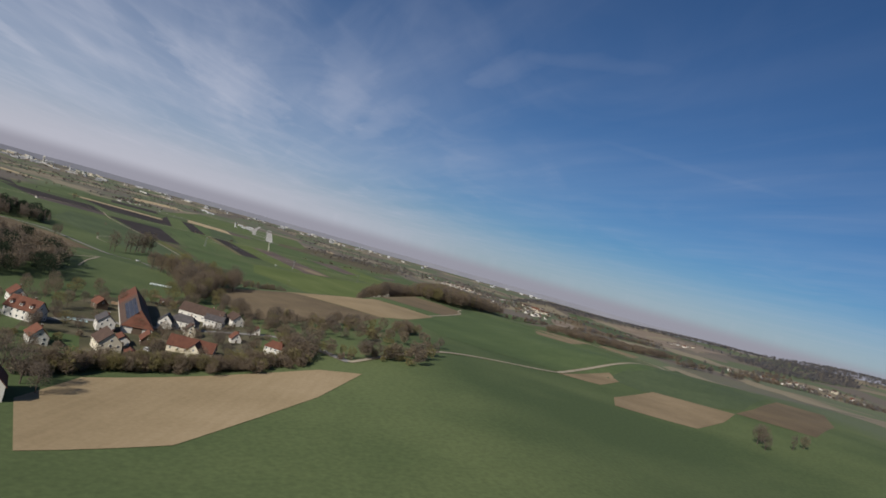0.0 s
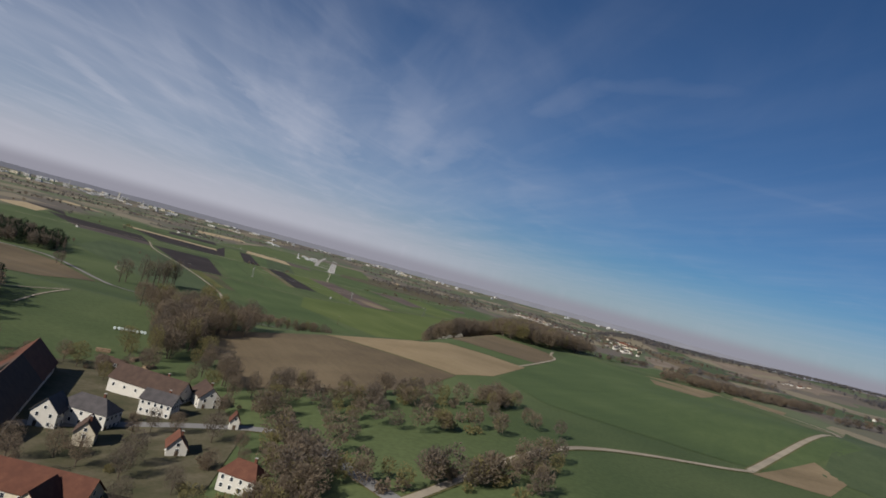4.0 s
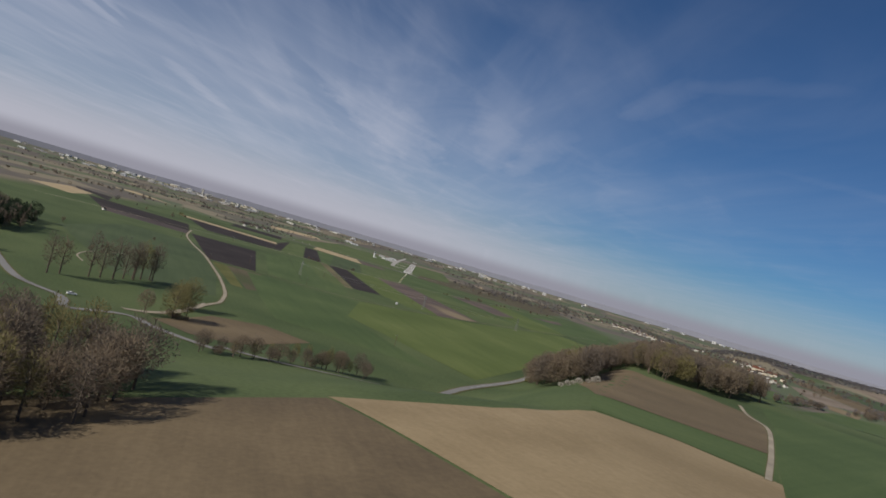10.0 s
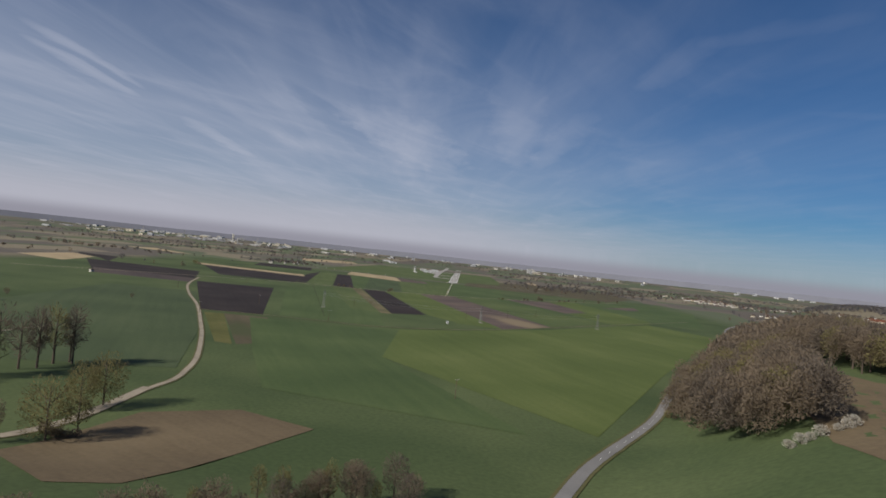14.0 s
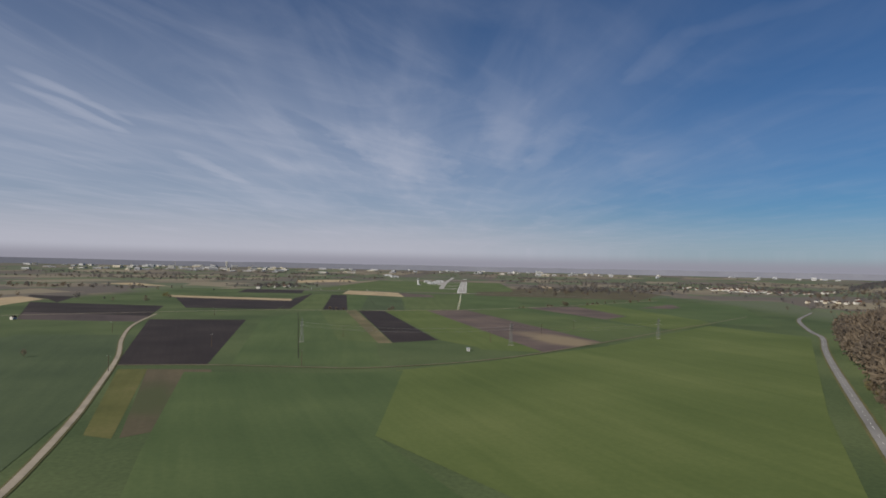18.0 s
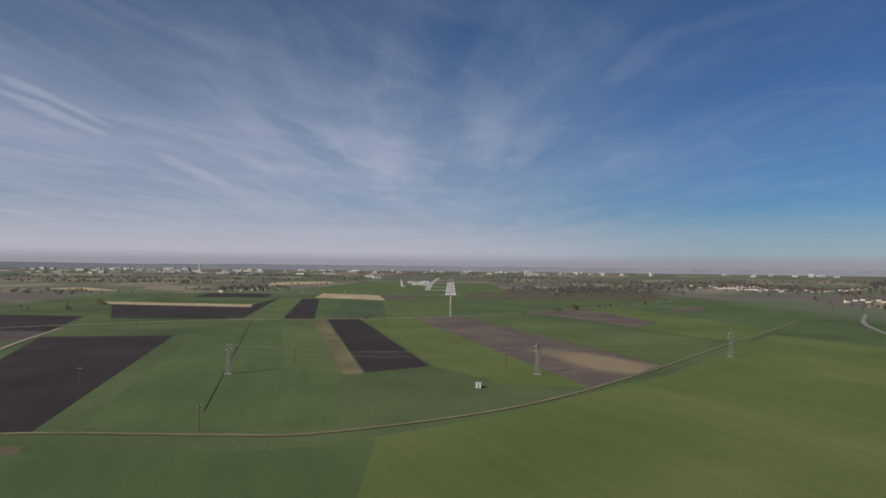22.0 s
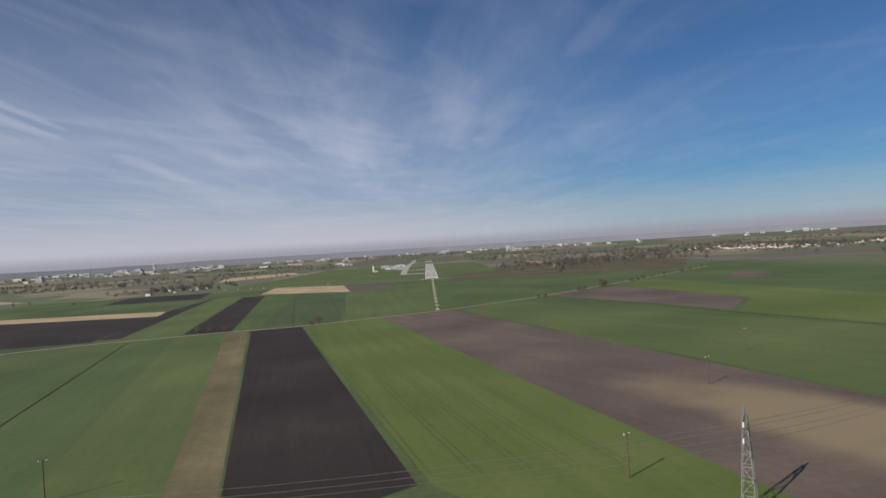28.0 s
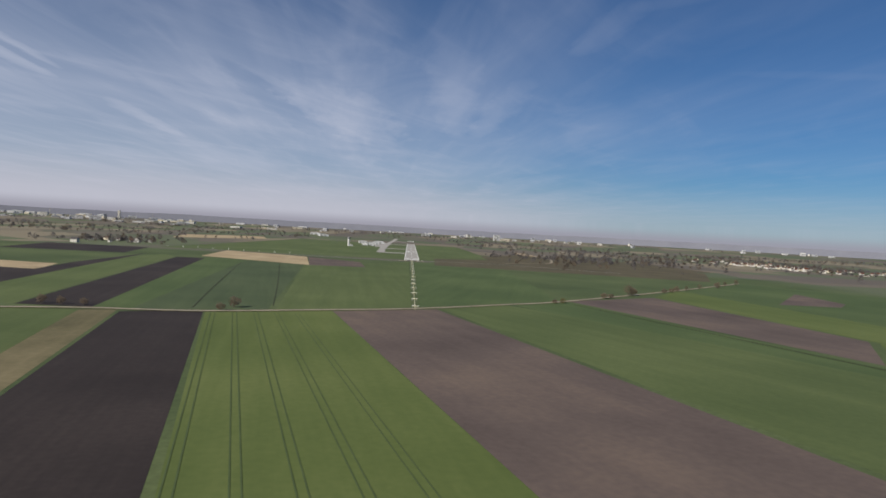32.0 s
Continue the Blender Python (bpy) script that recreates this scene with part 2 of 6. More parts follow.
SOILS = {
    "dark": ([(0.0165, 0.0122, 0.0118), (0.027, 0.0205, 0.0195), (0.043, 0.033, 0.030)], 0.02, 0.6),
    "purple": ([(0.0495, 0.0385, 0.0379), (0.0715, 0.055, 0.0517), (0.0935, 0.0726, 0.0633)], 0.015, 0.5),
    "brown": ([(0.0715, 0.0539, 0.0483), (0.1045, 0.0792, 0.069), (0.1485, 0.11, 0.0874)], 0.02, 0.5),
    "sand": ([(0.075, 0.07, 0.034), (0.125, 0.108, 0.056), (0.19, 0.158, 0.088)], 0.03, 0.5),
    "plough": ([(0.20, 0.15, 0.085), (0.255, 0.195, 0.115), (0.31, 0.24, 0.15)], 0.02, 0.7),
    "yard": ([(0.042, 0.048, 0.022), (0.074, 0.068, 0.038), (0.135, 0.115, 0.078)], 0.09, 0.9),
    "plough2": ([(0.085, 0.064, 0.040), (0.125, 0.094, 0.056), (0.165, 0.125, 0.075)], 0.02, 0.7),
    "tan": ([(0.136, 0.1037, 0.0595), (0.187, 0.1411, 0.085), (0.238, 0.1826, 0.1105)], 0.03, 0.6),
    "straw": ([(0.26, 0.20, 0.12), (0.36, 0.28, 0.17), (0.44, 0.35, 0.22)], 0.03, 0.6),
    "olive": ([(0.07, 0.075, 0.02), (0.10, 0.10, 0.03), (0.15, 0.13, 0.05)], 0.03, 0.5),
    "green": ([(0.057, 0.082, 0.026), (0.079, 0.105, 0.036), (0.110, 0.136, 0.049)], 0.012, 0.5),
    "green2": ([(0.047, 0.075, 0.025), (0.065, 0.095, 0.033), (0.090, 0.121, 0.044)], 0.012, 0.5),
    "green3": ([(0.042, 0.062, 0.028), (0.058, 0.081, 0.036), (0.081, 0.104, 0.048)], 0.012, 0.5),
    "lime": ([(0.066, 0.093, 0.023), (0.089, 0.117, 0.032), (0.121, 0.145, 0.045)], 0.012, 0.5),
    "upland": ([(0.140, 0.112, 0.086), (0.178, 0.143, 0.111), (0.222, 0.181, 0.143)], 0.02, 0.5),
    "moor": ([(0.062, 0.055, 0.030), (0.085, 0.072, 0.042), (0.115, 0.092, 0.055)], 0.02, 0.4),
}


def soil(kind, ang=None):
    stops, sc, fine = SOILS[kind]
    if ang is None:
        return ramp_mat(f"soil {kind}", stops, sc, fine, 0.95, 0.2, spread=-0.1)
    ang = int(round((ang + 90) % 180 / 6.0)) * 6
    power = {"dark": 0.4, "brown": 0.4, "plough": 0.4, "plough2": 0.35, "tan": 0.4, "straw": 0.5}.get(kind, 0.55)
    width = 2.4 if kind in ("plough", "plough2", "tan", "straw", "dark") else 7.0
    return ramp_mat(f"soil {kind} {ang}", stops, sc, fine, 0.95, 0.2, stripe=(ang, width, power), spread=-0.13)


def patch(mat, x, y, rx, ry, turn, col):
    """A pale dried-out area with a ragged soft edge in a field's soil."""
    nd, ln = mat.node_tree.nodes, mat.node_tree.links
    bs = nd["Principled BSDF"]
    tc = nd.new("ShaderNodeTexCoord")
    mp = nd.new("ShaderNodeMapping")
    mp.vector_type = "TEXTURE"
    mp.inputs["Location"].default_value = (x, y, 0)
    mp.inputs["Rotation"].default_value = (0, 0, radians(turn))
    mp.inputs["Scale"].default_value = (rx, ry, 1000)
    ln.new(tc.outputs["Object"], mp.inputs[0])
    le = nd.new("ShaderNodeVectorMath")
    le.operation = "LENGTH"
    ln.new(mp.outputs[0], le.inputs[0])
    nz = nd.new("ShaderNodeTexNoise")
    nz.inputs["Scale"].default_value, nz.inputs["Detail"].default_value = 0.03, 5
    ln.new(tc.outputs["Object"], nz.inputs["Vector"])
    ad = nd.new("ShaderNodeMath")
    ad.operation = "MULTIPLY_ADD"
    ln.new(nz.outputs[0], ad.inputs[0])
    ad.inputs[1].default_value = 1.3
    ln.new(le.outputs["Value"], ad.inputs[2])
    mr = nd.new("ShaderNodeMapRange")
    mr.interpolation_type = "SMOOTHSTEP"
    mr.inputs[1].default_value, mr.inputs[2].default_value = 1.75, 1.0
    ln.new(ad.outputs[0], mr.inputs[0])
    mi = nd.new("ShaderNodeMix")
    mi.data_type = "RGBA"
    mi.inputs[7].default_value = (*col, 1)
    ln.new(mr.outputs[0], mi.inputs[0])
    ln.new(bs.inputs["Base Color"].links[0].from_socket, mi.inputs[6])
    ln.new(mi.outputs[2], bs.inputs["Base Color"])


def plain(name, col, rough=0.7, vary=0.12, scale=2.0, metal=0.0, bump=0.08, obj_random=0.0):
    lo, hi = [tuple(max(0.0, min(1.0, c * k)) for c in col) for k in (1 - vary, 1 + vary)]
    return ramp_mat(name, [lo, col, hi], scale, scale * 9, rough, bump, metal, obj_random=obj_random)


# ---------------------------------------------------------------- terrain
def sm(a, b, x):
    t = np.clip((np.asarray(x, float) - a) / (b - a), 0, 1)
    return t * t * (3 - 2 * t)


MID = (0.0, -1440.0)


def rises(x, y):
    """Two wooded rises that close the upland to the north-east."""
    s = ((x - 980) * 670 - (y - 230) * 380) / 593300.0
    off = ((x - 980) * 380 + (y - 230) * 670) / 770.3
    one = (48 - 44 * np.clip(s, 0, 1)) * np.exp(-(off / 125.0) ** 2) * sm(-0.2, 0.15, s) * sm(1.35, 0.95, s)
    two = 34 * np.exp(-(((x - 1740) * 0.66 - (y + 610) * 0.75) / 330.0) ** 2 - (((x - 1740) * 0.75 + (y + 610) * 0.66) / 170.0) ** 2)
    return one + two


def ter(x, y):
    """Height of the ground: a flat valley, a wooded edge with fields on top to the east, low rises far off."""
    x, y = np.asarray(x, float), np.asarray(y, float)
    d = (x - 88) * 0.901 - (y + 1270.7) * 0.434
    e = sm(-70.4, 105.6, x)
    k = np.maximum(sm(0, 79.2, d), sm(-1337.6, -1460.8, y)) * sm(-660, -836, y) * (1 - (1 - e) * sm(-1276, -1452, y))
    h = 29.9 * k - 13.5 * k * sm(240, 400, x) * sm(-1232, -1012, y) + 13.2 * sm(176, 369.6, x) * sm(-1364, -1584, y)
    h = h + 14.1 * sm(-1381.6, -1504.8, y) * sm(-369.6, -220, x) * (1 - e)
    h = h + 22.9 * sm(422.4, 880, x) * sm(264, -176, y) * (1 - 0.6 * sm(-616, -880, y))
    r = np.hypot(x - MID[0], y - MID[1])
    roll = np.sin(x / 270.0) * np.cos(y / 240.0) * 4 * sm(800, 1400, x) * sm(440, -260, y)
    ridge = 40 * sm(1050, 1750, x) * sm(1100, 250, y) * sm(-2300, -1100, y)
    return h + roll + ridge + rises(x, y) + 25 * sm(2500, 4000, r)


def mesh_ob(name, verts, faces, mat, parent=None, label="", smooth=False):
    me = bpy.data.meshes.new(name)
    me.from_pydata(verts, [], faces)
    if smooth:
        me.polygons.foreach_set("use_smooth", [True] * len(me.polygons))
    if mat:
        me.materials.append(mat)
    me.update()
    ob = new(name, me)
    ob.parent = parent
    if label:
        tagged(ob, label)
    return ob


def part(name, bm, mat, parent, label="", smooth=False):
    me = bpy.data.meshes.new(name)
    bm.to_mesh(me)
    bm.free()
    if smooth:
        me.polygons.foreach_set("use_smooth", [True] * len(me.polygons))
    me.materials.append(mat)
    ob = new(name, me)
    ob.parent = parent
    if label:
        tagged(ob, label)
    return ob


def axis_points(lo, hi, a, b, step):
    """Even steps between a and b, growing ones out to lo and hi."""
    out = list(np.arange(a, b + 1, step))
    s, v = step, b
    while v < hi:
        s *= 1.22
        v += s
        out.append(min(v, hi))
    s, v = step, a
    while v > lo:
        s *= 1.22
        v -= s
        out.insert(0, max(v, lo))
    return np.array(out)


def ground_material():
    """Meadow near by; far off a patchwork of fields in greens and browns paled by painted haze."""
    m = bpy.data.materials.new("meadow and haze-paled far fields")
    m.use_nodes = True
    nd, ln = m.node_tree.nodes, m.node_tree.links
    bs = nd["Principled BSDF"]
    bs.inputs["Roughness"].default_value = 0.95
    bs.inputs["Specular IOR Level"].default_value = 0.2
    tc = nd.new("ShaderNodeTexCoord")
    mp = nd.new("ShaderNodeMapping")
    mp.inputs["Scale"].default_value = (0.0085, 0.0042, 0)
    mp.inputs["Rotation"].default_value = (0, 0, 0.35)
    ln.new(tc.outputs["Object"], mp.inputs[0])
    vo = nd.new("ShaderNodeTexVoronoi")
    vo.distance = "CHEBYCHEV"
    vo.inputs["Scale"].default_value = 1.0
    vo.inputs["Randomness"].default_value = 0.8
    ln.new(mp.outputs[0], vo.inputs["Vector"])
    sp = nd.new("ShaderNodeSeparateColor")
    ln.new(vo.outputs["Color"], sp.inputs[0])
    rp = nd.new("ShaderNodeValToRGB")
    rp.color_ramp.interpolation = "CONSTANT"
    # far field colours, greyed and lightened to stand in for haze
    cols = [(0.100, 0.116, 0.070), (0.132, 0.115, 0.092), (0.173, 0.148, 0.107), (0.090, 0.109, 0.063), (0.107, 0.127, 0.071), (0.115, 0.100, 0.085), (0.205, 0.177, 0.123), (0.115, 0.112, 0.081)]
    els = rp.color_ramp.elements
    for i, c in enumerate(cols):
        e = els[i] if i < 2 else els.new(i / len(cols))
        e.position, e.color = i / len(cols), (*c, 1)
    ln.new(sp.outputs[0], rp.inputs[0])
    co = nd.new("ShaderNodeTexNoise")
    co.inputs["Scale"].default_value, co.inputs["Detail"].default_value = 0.011, 6
    ln.new(tc.outputs["Object"], co.inputs["Vector"])
    near = nd.new("ShaderNodeValToRGB")
    near.color_ramp.elements[0].position, near.color_ramp.elements[0].color = 0.35, (0.052, 0.076, 0.030, 1)
    near.color_ramp.elements[1].position, near.color_ramp.elements[1].color = 0.68, (0.092, 0.117, 0.048, 1)
    ln.new(co.outputs[0], near.inputs[0])
    ge = nd.new("ShaderNodeSeparateXYZ")
    ln.new(tc.outputs["Object"], ge.inputs[0])

    def mrange(src, a, b):
        r = nd.new("ShaderNodeMapRange")
        r.inputs[1].default_value, r.inputs[2].default_value = a, b
        ln.new(src, r.inputs[0])
        return r.outputs[0]

    def mx(a, b):
        n = nd.new("ShaderNodeMath")
        n.operation = "MAXIMUM"
        ln.new(a, n.inputs[0])
        ln.new(b, n.inputs[1])
        return n.outputs[0]
    far = mx(mx(mrange(ge.outputs[1], -55, -20), mrange(ge.outputs[0], 425, 490)), mrange(ge.outputs[0], -545, -610))
    mix = nd.new("ShaderNodeMix")
    mix.data_type = "RGBA"
    ln.new(far, mix.inputs[0])
    ln.new(near.outputs[0], mix.inputs[6])
    ln.new(rp.outputs[0], mix.inputs[7])
    gr = nd.new("ShaderNodeTexNoise")
    gr.inputs["Scale"].default_value, gr.inputs["Detail"].default_value = 0.6, 5
    ln.new(tc.outputs["Object"], gr.inputs["Vector"])
    mul = nd.new("ShaderNodeMix")
    mul.data_type, mul.blend_type = "RGBA", "OVERLAY"
    mul.inputs[0].default_value = 0.35
    ln.new(mix.outputs[2], mul.inputs[6])
    ln.new(gr.outputs[0], mul.inputs[7])
    ln.new(mul.outputs[2], bs.inputs["Base Color"])
    return m


xs = axis_points(-4300, 4300, -300, 480, 7)
ys = axis_points(MID[1] - 4300, MID[1] + 4300, -1890, -740, 7)
gx, gy = np.meshgrid(xs, ys)
rr = np.hypot(gx - MID[0], gy - MID[1])
kk = np.minimum(1, 4300 / np.maximum(rr, 1))
# corners of the square grid are drawn in, so that the sheet ends on a circle
fx = MID[0] + (gx - MID[0]) * np.where(rr > 4300, kk, 1)
fy = MID[1] + (gy - MID[1]) * np.where(rr > 4300, kk, 1)
gz = ter(fx, fy)
nx, ny = len(xs), len(ys)
gfaces = [(j * nx + i, j * nx + i + 1, (j + 1) * nx + i + 1, (j + 1) * nx + i) for j in range(ny - 1) for i in range(nx - 1)]
ground = mesh_ob("ground", np.stack([fx, fy, gz], -1).reshape(-1, 3).tolist(), gfaces, ground_material(), smooth=True)
tagged(ground, "wide green meadows and patchwork fields of a flat valley", "ground", kind="structure")



def lay(x, y):
    """Height of the ground sheet as it is built, between its grid points."""
    i = int(min(max(np.searchsorted(xs, x) - 1, 0), nx - 2))
    j = int(min(max(np.searchsorted(ys, y) - 1, 0), ny - 2))
    u, v = (x - xs[i]) / (xs[i + 1] - xs[i]), (y - ys[j]) / (ys[j + 1] - ys[j])
    return float((gz[j, i] * (1 - u) + gz[j, i + 1] * u) * (1 - v) + (gz[j + 1, i] * (1 - u) + gz[j + 1, i + 1] * u) * v)


# far rim: low line of woods and rises closing the view, haze painted in
rim_haze_mat = ramp_mat("haze-blue far woods", [(0.14, 0.145, 0.175), (0.155, 0.16, 0.19), (0.175, 0.18, 0.21)], 0.006, 0.05, 1.0, 0.0)
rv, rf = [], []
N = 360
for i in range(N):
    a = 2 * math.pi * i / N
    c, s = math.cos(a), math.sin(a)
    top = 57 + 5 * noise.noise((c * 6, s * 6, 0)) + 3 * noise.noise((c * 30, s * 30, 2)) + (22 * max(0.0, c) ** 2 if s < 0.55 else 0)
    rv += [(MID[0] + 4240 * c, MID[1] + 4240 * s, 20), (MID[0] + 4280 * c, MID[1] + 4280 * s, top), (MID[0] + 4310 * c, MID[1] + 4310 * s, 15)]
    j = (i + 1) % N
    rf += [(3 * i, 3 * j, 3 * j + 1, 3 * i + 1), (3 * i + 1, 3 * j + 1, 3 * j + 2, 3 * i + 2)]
rim = mesh_ob("backdrop", rv, rf, rim_haze_mat)
tagged(rim, "wooded rises along the horizon in painted blue-grey haze", "horizon", kind="structure")

# ---------------------------------------------------------------- fields
LIFT = [0.01]


def drape(bm, lift):
    for v in bm.verts:
        v.co.z = lay(v.co.x, v.co.y) + lift


def field(kind, pts, label, ang=None, cuts=0):
    """A field with straight edges, laid on the ground, with its own crop or tilled soil."""
    LIFT[0] += 0.001
    bm = bmesh.new()
    bm.faces.new([bm.verts.new((x, y, 0)) for x, y in pts])
    bm.normal_update()
    if bm.faces[:][0].normal.z < 0:
        bmesh.ops.reverse_faces(bm, faces=bm.faces[:])
    if cuts:
        bmesh.ops.triangulate(bm, faces=bm.faces[:])
        for _ in range(cuts):
            bmesh.ops.subdivide_edges(bm, edges=bm.edges[:], cuts=1, use_grid_fill=True)
            bmesh.ops.triangulate(bm, faces=[q for q in bm.faces if len(q.verts) > 3])
        drape(bm, LIFT[0] + 0.09)
    else:
        for v in bm.verts:
            v.co.z = float(ter(v.co.x, v.co.y)) + LIFT[0]
    if ang is None:
        (ax, ay), (bx, by) = pts[0], pts[-1]
        ang = math.degrees(math.atan2(by - ay, bx - ax))
    ob = part("field", bm, soil(kind, ang), None)
    return tagged(ob, label, "field", kind="structure")


def smooth_line(pts, step=6.0):
    """A smooth line through the points."""
    p = [Vector((x, y, 0)) for x, y in pts]
    p = [p[0] * 2 - p[1]] + p + [p[-1] * 2 - p[-2]]
    out = []
    for i in range(1, len(p) - 2):
        n = max(2, int((p[i + 1] - p[i]).length / step))
        for k in range(n):
            t = k / n
            a, b, c, d = p[i - 1], p[i], p[i + 1], p[i + 2]
            out.append(0.5 * ((2 * b) + (c - a) * t + (2 * a - 5 * b + 4 * c - d) * t * t + (3 * b - a - 3 * c + d) * t ** 3))
    out.append(p[-2])
    return out


def ribbon(line, width, lift, jitter=0.0, shift=0.0):
    bm = bmesh.new()
    prev = None
    for i, q in enumerate(line):
        a, b = line[max(0, i - 1)], line[min(len(line) - 1, i + 1)]
        n = (b - a).normalized()
        n = Vector((-n.y, n.x, 0))
        w = width * 0.5 * (1 + jitter * noise.noise(q * 0.08))
        row = []
        for s in (-1, 1):
            c = q + n * (shift + s * w)
            row.append(bm.verts.new((c.x, c.y, lay(c.x, c.y) + lift)))
        if prev:
            bm.faces.new((prev[0], row[0], row[1], prev[1]))
        prev = row
    bm.normal_update()
    return bm


asphalt = ramp_mat("asphalt", [(0.16, 0.155, 0.15), (0.20, 0.195, 0.19), (0.25, 0.24, 0.23)], 0.05, 1.5, 0.9, 0.1)
gravel = ramp_mat("gravel track", [(0.22, 0.19, 0.15), (0.30, 0.26, 0.20), (0.38, 0.33, 0.26)], 0.08, 1.5, 0.95, 0.2)
dirt = ramp_mat("dirt track", [(0.12, 0.108, 0.068), (0.175, 0.155, 0.105), (0.235, 0.21, 0.15)], 0.08, 1.0, 0.95, 0.2)
verge = ramp_mat("rough verge grass", [(0.075, 0.075, 0.028), (0.105, 0.098, 0.040), (0.14, 0.125, 0.055)], 0.05, 0.8, 0.95, 0.2)
concrete = ramp_mat("pale concrete", [(0.27, 0.255, 0.235), (0.33, 0.315, 0.29), (0.40, 0.38, 0.35)], 0.02, 0.4, 0.9, 0.05)
white = plain("white marking", (0.75, 0.75, 0.72), 0.7, 0.1, 0.5)


def road(pts, width, mat, label, edge=0.0, name="road"):
    line = smooth_line(pts, 3.0)
    LIFT[0] += 0.001
    if edge:
        for side_ in (-1, 1):
            v = part("verge", ribbon(line, edge, LIFT[0] + 0.08, 0.25, side_ * (width + edge - 0.2) / 2), verge, None)
            tagged(v, "strip of rough dry grass beside a road", "verge", kind="structure")
    ob = part(name, ribbon(line, width, LIFT[0] + 0.17, 0.06), mat, None)
    return tagged(ob, label, "road", kind="structure")


GREEN_L = "young green crop field with faint tramlines"
DARK_L = "dark freshly tilled field of peaty soil"
# valley floor, near part
field("lime", [(-18, -1144), (79, -1267), (158, -1091), (317, -774), (264, -678), (114, -880), (18, -977), (-26, -1012)], "bright green winter wheat field below a wooded slope", 117, 6)
field("green2", [(-132, -1034), (-53, -1025), (-22, -1012), (-18, -1144), (53, -1276), (-53, -1250), (-84, -1170)], "green meadow with faint mowing stripes", 117, 5)
field("green3", [(-317, -898), (-238, -880), (-141, -1100), (-97, -1232), (-158, -1250), (-290, -1082)], "dark green meadow beside a curving farm track", 117, 4)
field("green2", [(-119, -1003), (-35, -999), (-53, -898), (-132, -598), (-167, -576), (-198, -704)], GREEN_L, 105)
field("green", [(-84, -880), (-53, -889), (-136, -581), (-167, -581)], GREEN_L, 105)
field("dark", [(-120, -580), (-92, -562), (-10, -866), (-42, -889)], DARK_L)
field("sand", [(-136, -580), (-123, -575), (-42, -891), (-52, -894)], "narrow strip of dry stubble between crops")
field("lime", [(-91, -563), (-62, -553), (22, -906), (-7, -867)], GREEN_L, 105)
field("lime", [(-62, -553), (-39, -546), (64, -922), (22, -915)], GREEN_L, 105)
big_brown = field("brown", [(-38, -548), (11, -522), (117, -852), (64, -923)], "broad brown ploughed field with a pale dried-out patch", 112)
patch(big_brown.data.materials[0], 88.0, -845.0, 26.0, 70.0, 22.0, (0.21, 0.165, 0.105))
field("green", [(13, -519), (51, -486), (220, -704), (119, -849)], GREEN_L, 120)
field("green2", [(55, -482), (95, -451), (208, -741), (198, -730)], GREEN_L, 120)
field("brown", [(97, -447), (174, -390), (206, -565), (168, -625)], "long ploughed strip with a dark furrow edge")
field("lime", [(176, -387), (224, -310), (290, -493), (278, -651), (209, -742), (170, -631), (209, -568)], GREEN_L, 100)
field("green2", [(227, -308), (361, -158), (458, -290), (352, -634), (290, -651)], GREEN_L, 110)
# between the farm road and the threshold road
field("dark", [(-236, -189), (-209, -189), (-135, -572), (-166, -572)], DARK_L)
field("green2", [(-208, -189), (-167, -198), (-119, -576), (-134, -576)], GREEN_L, 103)
field("green3", [(-167, -198), (-106, -211), (-66, -559), (-119, -576)], GREEN_L, 103)
field("green", [(-106, -211), (-4, -53), (-2, -519), (-63, -554)], GREEN_L, 95)
field("green2", [(2, -53), (106, -114), (92, -449), (2, -519)], GREEN_L, 80)
field("green", [(-330, 5), (132, 5), (123, 1047), (-299, 1047)], "wide mown grass of an airfield", 90)
field("straw", [(-225, -150), (-101, -213), (-129, -50), (-243, 16)], "pale straw-coloured bare field with tillage lines")
field("brown", [(-101, -213), (-47, -202), (-59, -114), (-127, -51)], "small brown ploughed field")
field("moor", [(33, 90), (151, 153), (426, 62), (333, -149), (110, -112), (26, -98)], "brownish unmown rough grassland")
field("green", [(-264, -145), (-239, -189), (-167, -572), (-208, -572), (-264, -352)], GREEN_L, 103)
# west side
field("dark", [(-176, -1019), (-130, -1010), (-205, -733), (-293, -752)], DARK_L)
field("dark", [(-441, -378), (-250, -407), (-219, -584), (-328, -593)], DARK_L)
field("straw", [(-484, -324), (-266, -351), (-250, -407), (-441, -378)], "thin strip of pale stubble")
field("dark", [(-266, -334), (-279, -156), (-206, -571), (-219, -575)], DARK_L)
field("dark", [(-548, -555), (-366, -570), (-287, -778), (-400, -785)], DARK_L)
field("purple", [(-400, -786), (-287, -779), (-311, -718), (-447, -708)], "tilled field of purplish brown soil")
field("straw", [(-842, 100), (-815, 200), (-640, 35), (-700, 33)], "pale strip of stubble far off")
field("dark", [(-450, -28), (-331, -20), (-298, -166), (-417, -179)], DARK_L)
field("olive", [(-168, -1031), (-154, -1028), (-100, -1157), (-111, -1154)], "patch of yellowish fallow grass")
fallow = field("moor", [(-154, -1028), (-122, -1024), (-76, -1126), (-98, -1156)], "small tilled plot with weeds")
patch(fallow.data.materials[0], -118.0, -1095.0, 14.0, 42.0, 24.0, (0.062, 0.070, 0.030))
field("straw", [(-476, 453), (-350, 732), (-414, 972), (-548, 744)], "dry tan field far off")
field("straw", [(-625, -600), (-640, -440), (-570, -497), (-530, -640)], "pale stubble field")
field("dark", [(-656, -400), (-572, -420), (-510, -560), (-568, -490), (-632, -440)], DARK_L)
